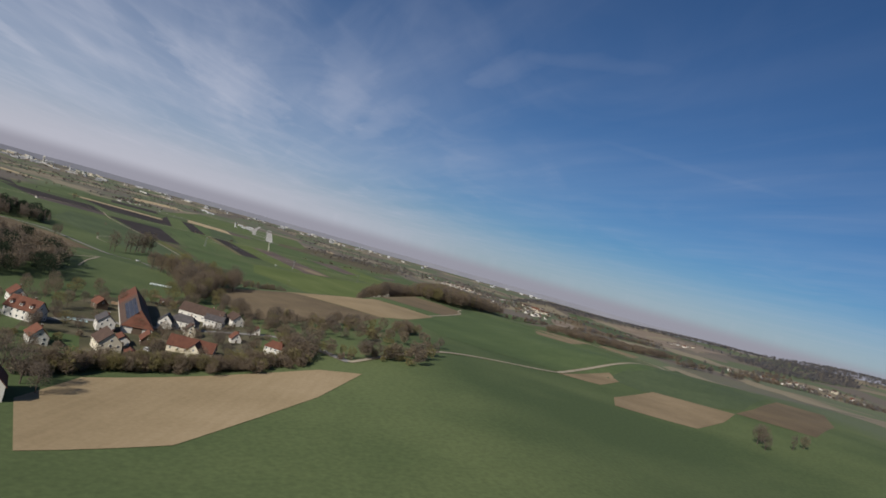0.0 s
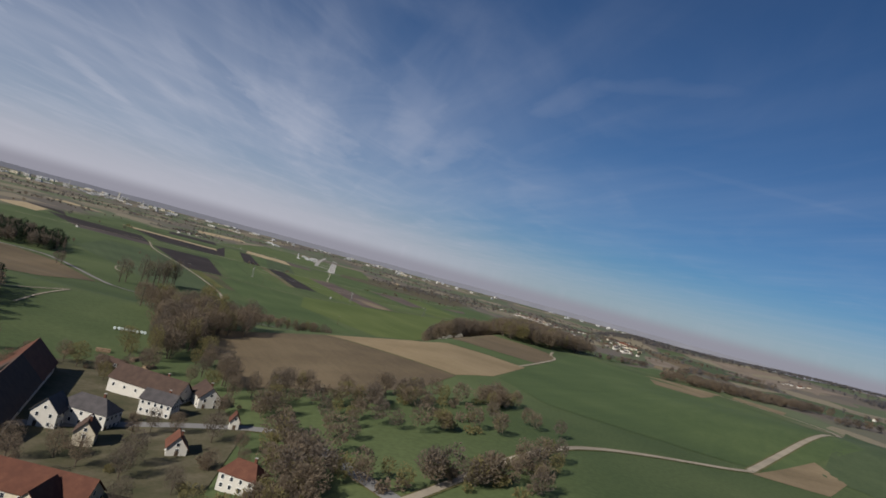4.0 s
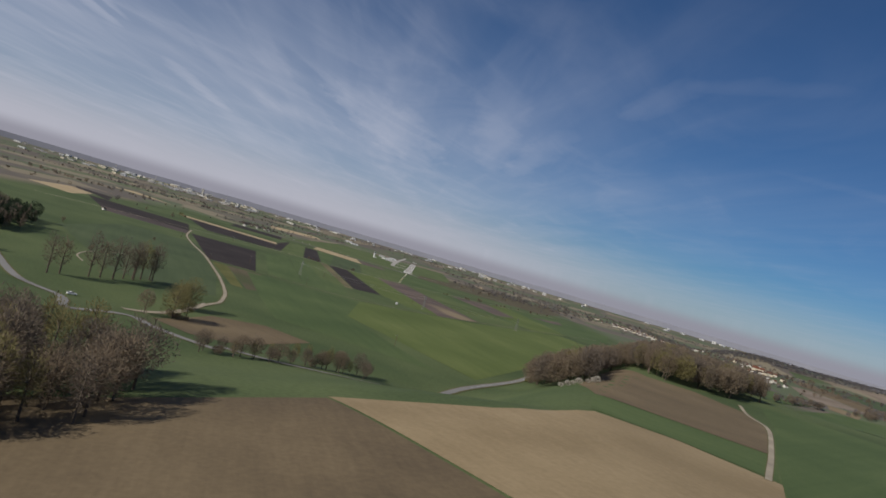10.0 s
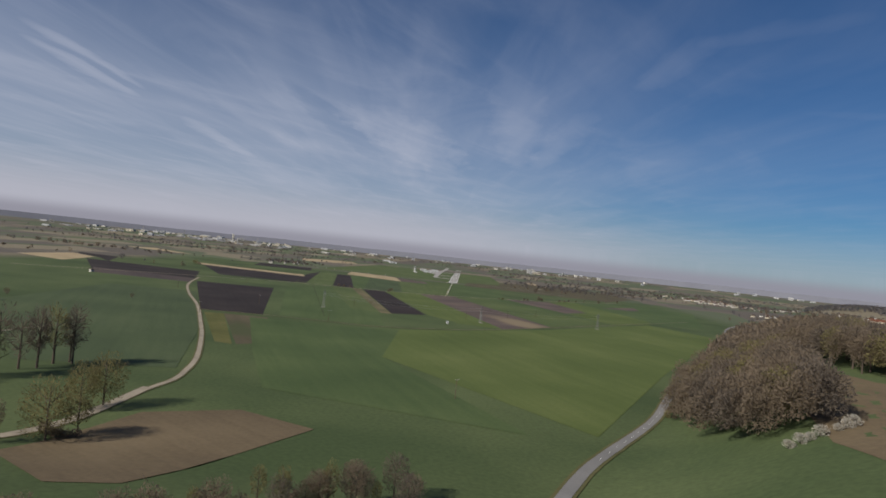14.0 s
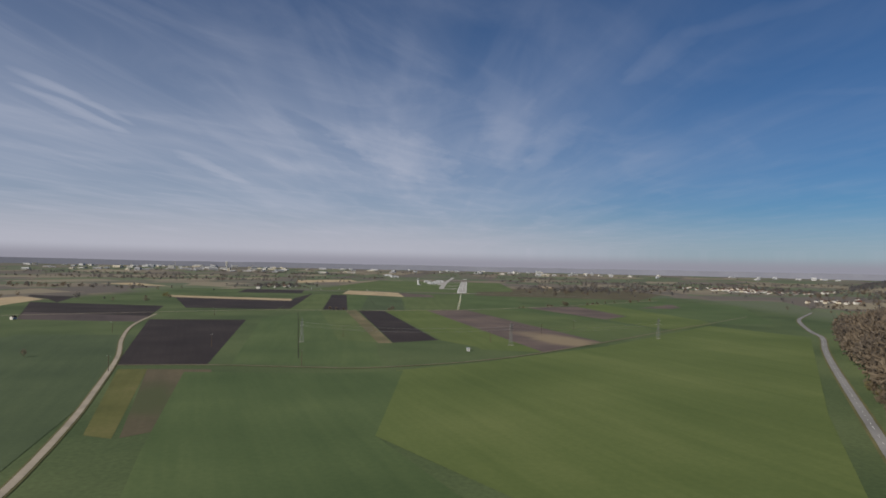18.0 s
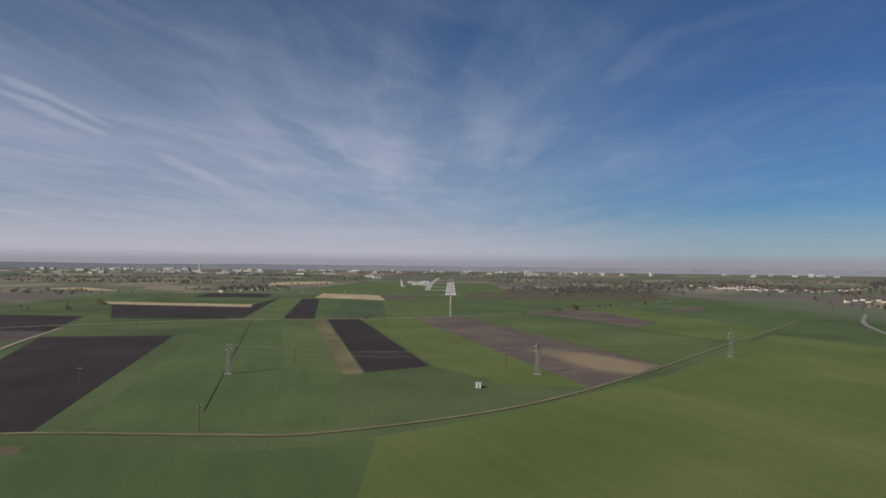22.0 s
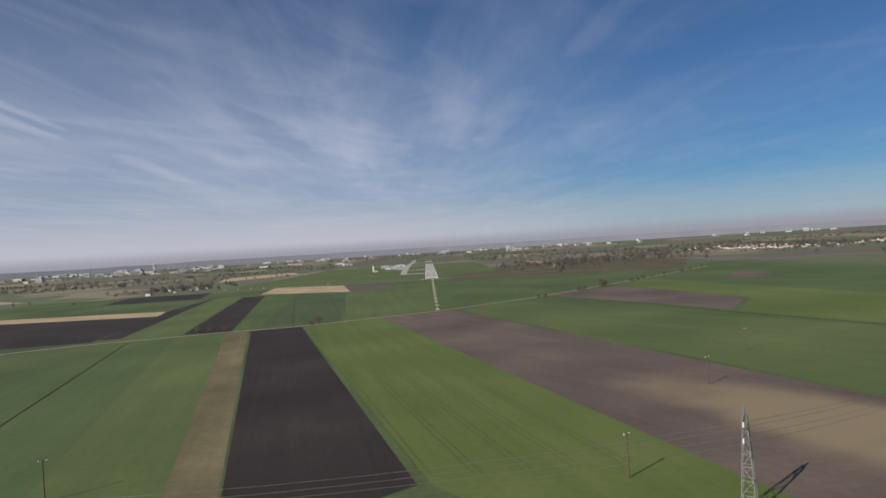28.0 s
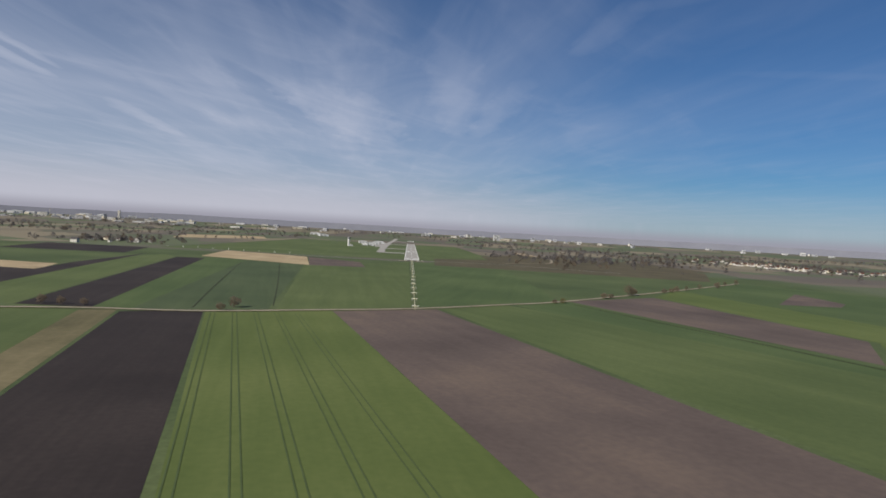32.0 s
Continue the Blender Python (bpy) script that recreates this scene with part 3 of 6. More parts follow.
# east side
field("brown", [(360, -263), (424, -258), (314, -392), (265, -395)], "brown ploughed field before a village")
field("straw", [(232, 628), (260, 648), (257, 250), (224, 164)], "sandy bare strip near scrub")
field("moor", [(114, 26), (264, -62), (458, 106), (440, 370), (220, 458), (123, 290)], "scrubby brown grassland beside the airfield", 20)
# upland
field("plough", [(12, -1478), (60, -1462), (99, -1436), (125, -1447), (148, -1471), (105, -1550), (80, -1571)], "sunlit ploughed field of light brown soil", None, 4)
field("plough2", [(112, -1391), (118, -1345), (150, -1262), (187, -1188), (184, -1255), (212, -1266), (226, -1307), (210, -1358), (172, -1422)], "brown ploughed field beside a wood", None, 4)
field("plough2", [(-89, -1351), (-83, -1335), (-76, -1302), (-49, -1286), (-20, -1299), (-49, -1364), (-64, -1369)], "brown tilled field beside willows and a road", None, 2)
field("green2", [(99, -1432), (110, -1393), (172, -1424), (149, -1468), (125, -1446)], "narrow green crop strip", None, 4)
field("plough2", [(-54, -1531), (12, -1480), (80, -1573), (52, -1625), (-14, -1651), (-34, -1590)], "brown tilled field between hedges", None, 4)
field("green2", [(271, -1236), (343, -1266), (392, -1311), (420, -1400), (330, -1560), (215, -1638), (195, -1638), (120, -1600), (108, -1550), (148, -1471), (172, -1426), (222, -1339)], "large bright green crop field on a rise", 45, 5)
field("tan", [(343, -1264), (370, -1257), (429, -1272), (385, -1319)], "dry tan field along a lane", None, 4)
field("green3", [(238, -1635), (503, -1358), (430, -1584), (312, -1688), (255, -1700)], "green crop field with tramlines", 40, 5)
field("tan", [(192, -1651), (255, -1610), (243, -1644), (216, -1666)], "small pale ploughed field", None, 3)
field("tan", [(190, -1728), (205, -1702), (257, -1665), (292, -1704), (262, -1730), (226, -1753)], "small pale ploughed field", None, 3)
field("plough2", [(294, -1702), (330, -1678), (432, -1592), (470, -1606), (400, -1680), (320, -1740)], "brown ploughed field on a rise", None, 4)
field("plough", [(-69, -1849), (-60, -1819), (19, -1768), (38, -1769), (16, -1812), (-25, -1870), (-57, -1884)], "light brown ploughed field with furrows at a village edge", 70, 4)
for kind, pts in (("tan", [(558, -612), (583, -632), (582, -703), (553, -696)]), ("tan", [(610, -702), (612, -744), (576, -817), (566, -780)]), ("tan", [(608, -806), (618, -862), (575, -915), (566, -874)]),
                  ("upland", [(736, -510), (769, -509), (750, -701), (680, -789), (660, -740), (687, -622)]), ("plough2", [(807, -392), (925, -235), (823, -678), (750, -701), (775, -520)]),
                  ("green3", [(940, -230), (1071, 56), (1150, 33), (1148, -261), (1047, -530), (850, -780), (771, -781), (830, -680)]), ("upland", [(1134, 37), (1182, 25), (1319, -70), (1414, -132), (1305, -160), (1152, -208)]),
                  ("upland", [(1023, -393), (1160, -240), (1243, -175), (1274, -360), (1087, -530)]), ("upland", [(1362, -154), (1409, -273), (1216, -490), (1274, -360)]),
                  ("tan", [(335, -1293), (393, -1315), (351, -1359), (315, -1342)]), ("tan", [(461, -1249), (491, -1293), (464, -1323), (436, -1280)]),
                  ("green3", [(770, -870), (900, -790), (1010, -880), (880, -1120), (700, -1230), (640, -1200)]),
                  ("upland", [(1081, -307), (1326, -153), (1383, -428), (1224, -408), (1110, -470)]), ("green2", [(480, -640), (545, -600), (545, -700), (530, -900), (440, -980), (420, -830)]), ("green2", [(440, -1010), (540, -920), (640, -900), (560, -1100), (480, -1200), (400, -1180)]),
                  ("green3", [(900, -1130), (1020, -890), (1150, -900), (1080, -1150)])):
    field(kind, pts, "strip field on rolling upland", None, 4)
field("plough2", [(-228, -1276), (-170, -1344), (-182, -1415), (-235, -1470), (-350, -1400), (-330, -1262), (-285, -1244)], "brown tilled field beside a country road and a dark wood", None, 3)
field("yard", [(-100, -1740), (-92, -1800), (-66, -1800), (-30, -1772), (-6, -1750), (-4, -1700), (-30, -1655), (-62, -1640), (-92, -1668)], "trodden brown yards and gardens between village houses", 30, 4)
field("green2", [(-95, -1768), (-75, -1765), (-64, -1806), (-84, -1822)], "green lawn of a village garden", None, 3)
# roads and tracks
road([(-176, -1019), (-128, -1010), (-73, -1009), (-38, -1004), (28, -961), (102, -876), (212, -730), (278, -646), (366, -529)], 1.4, dirt, "dirt farm track between fields", 0.7)
road([(-493, -792), (-352, -686), (-282, -634), (-220, -598), (-180, -588)] + [(-163, -587), (-137, -575), (-92, -568), (-39, -544), (-0, -524), (53, -484), (97, -447), (228, -306), (363, -153)][1:], 2.8, gravel, "straight gravel farm road crossing the fields", 1.2)
road([(-283, 14), (-121, -30), (-22, -25), (106, 7), (258, -66)], 4.2, asphalt, "narrow road before a runway threshold", 1.5)
road([(-316, -691), (-278, -809), (-234, -907), (-189, -994), (-144, -1094), (-123, -1143), (-100, -1203), (-91, -1236), (-88, -1254), (-89, -1272), (-90, -1313)], 2.3, gravel, "pale winding gravel track", 0.8)
road([(-225, -1269), (-163, -1339), (-126, -1364), (-109, -1389), (-94, -1366), (-75, -1379), (-44, -1392)], 4.2, asphalt, "grey country road curving between meadows", 1.0)
road([(-47, -1382), (-11, -1386), (35, -1373), (70, -1302), (109, -1232), (135, -1172), (163, -1111), (228, -972), (277, -871), (326, -776), (352, -704), (414, -563), (493, -440)], 4.0, asphalt, "grey country road along the foot of a wooded slope", 1.2)
road([(-104, -1348), (-94, -1335), (-89, -1314), (-90, -1270)], 4.0, gravel, "short gravel lane past willows", 0.5)
road([(240, -1268), (222, -1312), (214, -1346), (177, -1414), (144, -1470)], 2.0, gravel, "pale lane beside ploughed fields", 0.4)
road([(195, -1646), (455, -1400), (429, -1293), (363, -1260)], 3.5, gravel, "gravel lane over a rise", 1.0)
road([(-114, -1751), (-93, -1747), (-80, -1732), (-53, -1718), (-18, -1703), (9, -1705), (35, -1747)], 4.5, asphalt, "village street of grey asphalt", 0.5)
road([(35, -1747), (106, -1676), (195, -1647)], 3.0, gravel, "gravel lane leaving a village", 0.8)
road([(-225, -1269), (-262, -1244), (-330, -1246), (-430, -1250), (-560, -1230)], 4.6, asphalt, "country road across meadows", 1.0)
road([(-160, -1546), (-147, -1534), (-137, -1516), (-131, -1500)], 1.3, gravel, "short pale track at a meadow edge")
road([(-127, -1572), (-131, -1536), (-131, -1500)], 1.2, gravel, "short pale track at a meadow edge")
road([(-181, -1243), (-196, -1222), (-203, -1190), (-196, -1152)], 1.2, gravel, "faint trodden path past poplars", 0.3)
road([(290, 528), (224, 167), (176, 97), (128, 53)], 4.0, gravel, "sandy track through scrub", 0.8)

# dashed middle line of the road below the wood
dash_line = smooth_line([(70, -1302), (109, -1232), (135, -1172), (163, -1111), (228, -972), (277, -871), (326, -776)], 3.0)
for k in range(2, len(dash_line) - 2, 3):
    d = part("marking", ribbon(dash_line[k:k + 2], 0.12, 0.36), white, None)
    tagged(d, "white dash of a road's middle line", "road marking", kind="structure")

ditch = ramp_mat("dark wet ditch", [(0.024, 0.022, 0.014), (0.028, 0.025, 0.015), (0.04, 0.036, 0.02)], 0.2, 2.0, 0.95, 0.1)
for line, wide in (([(-88, -978), (-190, -596)], 0.4), ([(95, -467), (164, -641), (206, -743)], 0.8), ([(-164, -221), (-125, -425), (-98, -559)], 0.35), ([(-127, -226), (-90, -416), (-67, -540)], 0.3)):
    LIFT[0] += 0.001
    d = part("ditch", ribbon(smooth_line(line), wide, LIFT[0] + 0.04, 0.3), ditch, None)
    tagged(d, "narrow dark drainage ditch between fields", "ditch", kind="structure")
tram = ramp_mat("bare wheel track", [(0.054, 0.078, 0.028), (0.064, 0.09, 0.033), (0.075, 0.104, 0.04)], 0.2, 2.0, 0.95, 0.1)
for k in range(5):
    for s in (-0.9, 0.9):
        x0, x1 = -88 + 9.0 * k + s, -8 + 10.0 * k + s
        t_ = part("tramline", ribbon([Vector((x0 + (x1 - x0) * q / 12, -562 - 300 * q / 12, 0)) for q in range(13)], 0.3, 0.07), tram, None)
        tagged(t_, "thin bare wheel track through a green crop", "track", kind="structure")


# ---------------------------------------------------------------- small mesh helpers
def box(bm, cx, cy, cz, sx, sy, sz):
    """A box with its centre and full sizes."""
    m = Matrix.LocRotScale((cx, cy, cz), None, (sx, sy, sz))
    bmesh.ops.create_cube(bm, size=1.0, matrix=m)


def beam(bm, a, b, r, r2=None, n=5):
    """A tapered rod from a to b."""
    a, b = Vector(a), Vector(b)
    d = b - a
    q = d.to_track_quat("Z", "Y").to_matrix().to_4x4()
    m = Matrix.Translation((a + b) / 2) @ q
    bmesh.ops.create_cone(bm, cap_ends=True, segments=n, radius1=r, radius2=r if r2 is None else r2, depth=d.length, matrix=m)


def empty(name, x, y, z=None, yaw=0.0, scale=1.0):
    ob = new(name)
    ob.empty_display_size = 0.5
    zz = float(ter(x, y)) if z is None else z
    ob.matrix_basis = Matrix.LocRotScale((x, y, zz), Euler((0, 0, radians(yaw))), (scale,) * 3)
    return ob


def place(x, y, yaw=0.0, scale=1.0, z=None, sz=None):
    zz = float(ter(x, y)) if z is None else z
    return Matrix.LocRotScale((x, y, zz), Euler((0, 0, radians(yaw))), (scale, scale, sz or scale))


# ---------------------------------------------------------------- airfield
apron_line = [(-45, 224), (-57, 520), (-62, 1020), (-52, 1480)]
rw = bmesh.new()
RW_W, RW_L = 20.0, 1500.0
rows = 40
prev = None
for i in range(rows + 1):
    y = RW_L * i / rows
    row = [rw.verts.new((sx * RW_W / 2, y, float(ter(0, y)) + 0.30)) for sx in (-1, 1)]
    if prev:
        rw.faces.new((prev[0], prev[1], row[1], row[0]))
    prev = row
runway = tagged(part("runway", rw, concrete, None), "long pale concrete runway seen end-on", "runway", kind="structure")


def marking(x0, y0, x1, y1, name="marking"):
    bm = bmesh.new()
    n = max(1, int(abs(y1 - y0) / 60))
    for k in range(n):
        a, b = y0 + (y1 - y0) * k / n, y0 + (y1 - y0) * (k + 1) / n
        bm.faces.new([bm.verts.new((x, y, float(ter(0, y)) + 0.33)) for x, y in ((x0, a), (x1, a), (x1, b), (x0, b))])
    return part(name, bm, white, runway)


for sx in (-1, 1):
    marking(sx * 9.4 - 0.5, 2, sx * 9.4 + 0.5, RW_L - 2, "edge_line")
    for k in range(4):
        marking(sx * (1.6 + k * 1.9) - 0.6, 12, sx * (1.6 + k * 1.9) + 0.6, 42, "threshold_bar")
    marking(sx * 5 - 1.5, 300, sx * 5 + 1.5, 340, "aiming_mark")
marking(-9.4, 3, 9.4, 6, "threshold_line")
for k in range(24):
    marking(-0.45, 80 + k * 58, 0.45, 110 + k * 58, "centre_line")
LIFT[0] = 0.12
road([(-52, 224), (-58, 520), (-60, 1020), (-52, 1480)], 13, concrete, "parallel concrete taxiway", 0, "taxiway")
for y0, y1, wd in ((232, 236, 34), (460, 470, 30), (800, 806, 34), (1180, 1184, 40)):
    road([(-56, y0), (-34, (y0 + y1) / 2), (-9, y1)], wd, concrete, "short concrete link between taxiway and runway", 0, "taxiway")
field_apron = bmesh.new()
field_apron.faces.new([field_apron.verts.new((x, y, 0.36)) for x, y in ((-62, 520), (-60, 960), (-92, 930), (-78, 540))])
tagged(part("apron", field_apron, concrete, None), "pale concrete aircraft apron", "apron", kind="structure")

white_wall = plain("white painted cladding", (0.48, 0.48, 0.48), 0.6, 0.08, 0.3)
grey_roof = plain("grey sheet roof", (0.42, 0.43, 0.44), 0.45, 0.12, 0.4)
dark_glass = plain("dark window glass", (0.03, 0.035, 0.045), 0.12, 0.2, 1.0, bump=0.0)
steel = plain("galvanised steel", (0.17, 0.175, 0.17), 0.6, 0.15, 3.0, 0.2)
lamp_yellow = plain("yellow painted bar", (0.62, 0.55, 0.28), 0.6, 0.1, 3.0)
path_slab = plain("pale walkway slabs", (0.40, 0.38, 0.27), 0.9, 0.15, 0.6)


def approach_bar(x, y):
    root = empty("approach_light_bar", x, y)
    bm = bmesh.new()
    box(bm, 0, 0, 1.25, 3.0, 0.35, 0.18)
    part("crossbar", bm, lamp_yellow, root)
    for k in range(2):
        bm = bmesh.new()
        beam(bm, (-1.3 + 2.6 * k, 0, -0.05), (-1.3 + 2.6 * k, 0, 1.2), 0.12)
        part("post", bm, steel, root)
    for k in range(5):
        bm = bmesh.new()
        beam(bm, (-1.4 + 0.7 * k, -0.05, 1.33), (-1.4 + 0.7 * k, -0.05, 1.65), 0.20, 0.16, 8)
        part("lamp", bm, white, root)
    return tagged(root, "pale yellow approach light bar on posts in grass", "approach light", "approach lights")


first_bar = approach_bar(0.0, -523.0)
for k in range(1, 15):
    copy_thing(first_bar, place(0.0, -523.0 + k * 34.6))
for sx in (-1, 1):
    for k in range(2):
        copy_thing(first_bar, place(sx * (7.5 + 6.5 * k), -523.0 + 14 * 34.6))
wk = part("walkway", ribbon([Vector((0, -530 + 12 * k, 0)) for k in range(43)], 0.38, 0.16), path_slab, None)
tagged(wk, "narrow pale service path under approach lights", "path", kind="structure")


def hangar(x, y, yaw, w, l, h, label, doors=4, roof=None):
    root = empty("hangar", x, y, None, yaw)
    bm = bmesh.new()
    box(bm, 0, 0, h / 2 - 0.2, w, l, h + 0.4)
    part("wall", bm, white_wall, root)
    bm = bmesh.new()
    n = 8
    ring = []
    for i in range(n + 1):
        u = -1 + 2 * i / n
        ring.append((u * (w / 2 + 0.5), h + (1 - u * u) * h * 0.28))
    vs = [[bm.verts.new((px, sy * (l / 2 + 0.5), pz + dz)) for px, pz in ring] for sy in (-1, 1) for dz in (0.0, 0.3)]
    for i in range(n):
        bm.faces.new((vs[1][i], vs[1][i + 1], vs[3][i + 1], vs[3][i]))
        bm.faces.new((vs[0][i], vs[2][i], vs[2][i + 1], vs[0][i + 1]))
        for a, b in ((0, 1), (2, 3)):
            bm.faces.new((vs[a][i], vs[a][i + 1], vs[b][i + 1], vs[b][i]))
    for s in (0, n):
        bm.faces.new((vs[0][s], vs[1][s], vs[3][s], vs[2][s]))
    part("roof", bm, roof or grey_roof, root)
    for sy in (-1, 1):
        bm = bmesh.new()
        pts = [bm.verts.new((px * 0.97, sy * l / 2, pz)) for px, pz in ring]
        bm.faces.new(pts if sy > 0 else pts[::-1])
        part("gable", bm, white_wall, root)
    for k in range(doors):
        bm = bmesh.new()
        dw = w * 0.86 / doors
        box(bm, -w * 0.43 + dw * (k + 0.5), -l / 2 - 0.08, h * 0.4, dw - 0.3, 0.14, h * 0.8)
        part("door", bm, grey_roof if k % 2 else steel, root)
    return tagged(root, label, "hangar")


hangar(-90, 700, 8, 22, 22, 5, "large white hangar with a grey curved roof beside an apron", 5)
hangar(-104, 620, -12, 13, 12, 4, "white hangar with grey doors at an airfield", 4)
hangar(-86, 600, 4, 14, 14, 4, "small pale hangar beside an apron", 3)
hangar(-122, 800, 10, 22, 20, 5, "broad white hangar behind an apron", 5)
hangar(-84, 850, 6, 26, 22, 5, "white hangar with a grey curved roof", 4)
hangar(-300, 1380, 15, 30, 40, 6, "long white hall far beyond an airfield", 4)
hangar(-345, 1500, 0, 34, 30, 6, "white industrial hall far beyond an airfield", 4)


def control_tower(x, y):
    root = empty("control_tower", x, y, None, 0.0, 0.7)
    bm = bmesh.new()
    beam(bm, (0, 0, -0.3), (0, 0, 21), 3.4, 3.2, 12)
    part("shaft", bm, white_wall, root)
    bm = bmesh.new()
    beam(bm, (0, 0, 21), (0, 0, 22.2), 3.3, 5.2, 8)
    part("gallery", bm, white_wall, root)
    bm = bmesh.new()
    beam(bm, (0, 0, 22.2), (0, 0, 25.2), 4.6, 5.4, 8)
    part("cab", bm, dark_glass, root, "dark glazed cab")
    bm = bmesh.new()
    beam(bm, (0, 0, 25.2), (0, 0, 26.0), 5.8, 5.6, 8)
    part("roof", bm, white_wall, root)
    bm = bmesh.new()
    beam(bm, (0, 0, 26), (0, 0, 31), 0.15, 0.05, 6)
    part("antenna", bm, steel, root)
    bm = bmesh.new()
    box(bm, 5, 2, 1.9, 14, 9, 4.2)
    part("annex", bm, white_wall, root)
    for k in range(6):
        bm = bmesh.new()
        box(bm, 0.5 + k * 1.9, -2.55, 2.4, 1.3, 0.14, 1.3)
        part("window", bm, dark_glass, root)
    return tagged(root, "white round control tower with a dark glazed cab", "control tower")


control_tower(-131, 505)

# ---------------------------------------------------------------- houses
render_wall = plain("white rendered wall", (0.50, 0.48, 0.44), 0.85, 0.08, 0.8, obj_random=0.15)
cream_wall = plain("cream rendered wall", (0.50, 0.45, 0.35), 0.85, 0.1, 0.8, obj_random=0.15)
red_tile = ramp_mat("red clay roof tiles", [(0.070, 0.029, 0.020), (0.105, 0.043, 0.028), (0.155, 0.068, 0.043)], 0.5, 3.0, 0.85, 0.3, stripe=(90, 0.35, 0.12), obj_random=0.25)
brown_tile = ramp_mat("brown clay roof tiles", [(0.046, 0.030, 0.025), (0.066, 0.043, 0.034), (0.095, 0.061, 0.047)], 0.5, 3.0, 0.85, 0.3, stripe=(90, 0.35, 0.12), obj_random=0.2)
slate = ramp_mat("dark grey roof tiles", [(0.045, 0.042, 0.044), (0.066, 0.060, 0.062), (0.09, 0.082, 0.083)], 0.5, 3.0, 0.7, 0.25, stripe=(90, 0.35, 0.12))
wood_dark = ramp_mat("weathered dark boards", [(0.06, 0.042, 0.03), (0.09, 0.064, 0.045), (0.13, 0.095, 0.07)], 0.6, 5.0, 0.85, 0.3, stripe=(0, 0.25, 0.2))
white_frame = plain("white window frame", (0.75, 0.75, 0.73), 0.5, 0.05, 3.0)
solar = ramp_mat("dark blue solar glass", [(0.012, 0.018, 0.04), (0.016, 0.024, 0.055), (0.022, 0.03, 0.07)], 0.8, 6.0, 0.12, 0.0)


def gable_body(w, l, h, rh, over=0.0):
    """Walls with two gables; the ridge runs along y."""
    bm = bmesh.new()
    base = -0.6
    a = [bm.verts.new((x, -l / 2, z)) for x, z in ((-w / 2, base), (w / 2, base), (w / 2, h), (0, h + rh), (-w / 2, h))]
    b = [bm.verts.new((x, l / 2, z)) for x, z in ((-w / 2, base), (w / 2, base), (w / 2, h), (0, h + rh), (-w / 2, h))]
    bm.faces.new(a)
    bm.faces.new(b[::-1])
    for i, j in ((0, 1), (1, 2), (2, 3), (3, 4), (4, 0)):
        bm.faces.new((a[j], a[i], b[i], b[j]))
    return bm


def slope(w, l, h, rh, side, over=0.5, thick=0.22, hip=0.0):
    """One half of a gabled roof, with eaves and verges that stand out."""
    bm = bmesh.new()
    k = rh / (w / 2)
    x1, z1 = side * (w / 2 + over), h - over * k + 0.12
    z0 = h + rh + 0.12
    ly = l / 2 + over
    lo = [bm.verts.new(p) for p in ((x1, -ly, z1), (x1, ly, z1), (0, ly - hip, z0), (0, -ly + hip, z0))]
    hi = [bm.verts.new((v.co.x, v.co.y, v.co.z + thick)) for v in lo]
    bm.faces.new(lo)
    bm.faces.new(hi[::-1])
    for i in range(4):
        j = (i + 1) % 4
        bm.faces.new((lo[j], lo[i], hi[i], hi[j]))
    bmesh.ops.recalc_face_normals(bm, faces=bm.faces[:])
    return bm


def window(root, x, y, z, w, h, face, mat=None):
    """A framed window on a wall. face: 'x' or 'y', with its sign, is the way it looks."""
    s = -1 if face[0] == "-" else 1
    bm = bmesh.new()
    d = (0.12, w + 0.24, h + 0.24) if face[1] == "x" else (w + 0.24, 0.12, h + 0.24)
    box(bm, x, y, z, *d)
    fr = part("window", bm, white_frame, root)
    bm = bmesh.new()
    o = Vector((s * 0.05, 0, 0)) if face[1] == "x" else Vector((0, s * 0.05, 0))
    d = (0.10, w, h) if face[1] == "x" else (w, 0.10, h)
    box(bm, x + o.x, y + o.y, z, *d)
    part("pane", bm, dark_glass, fr)


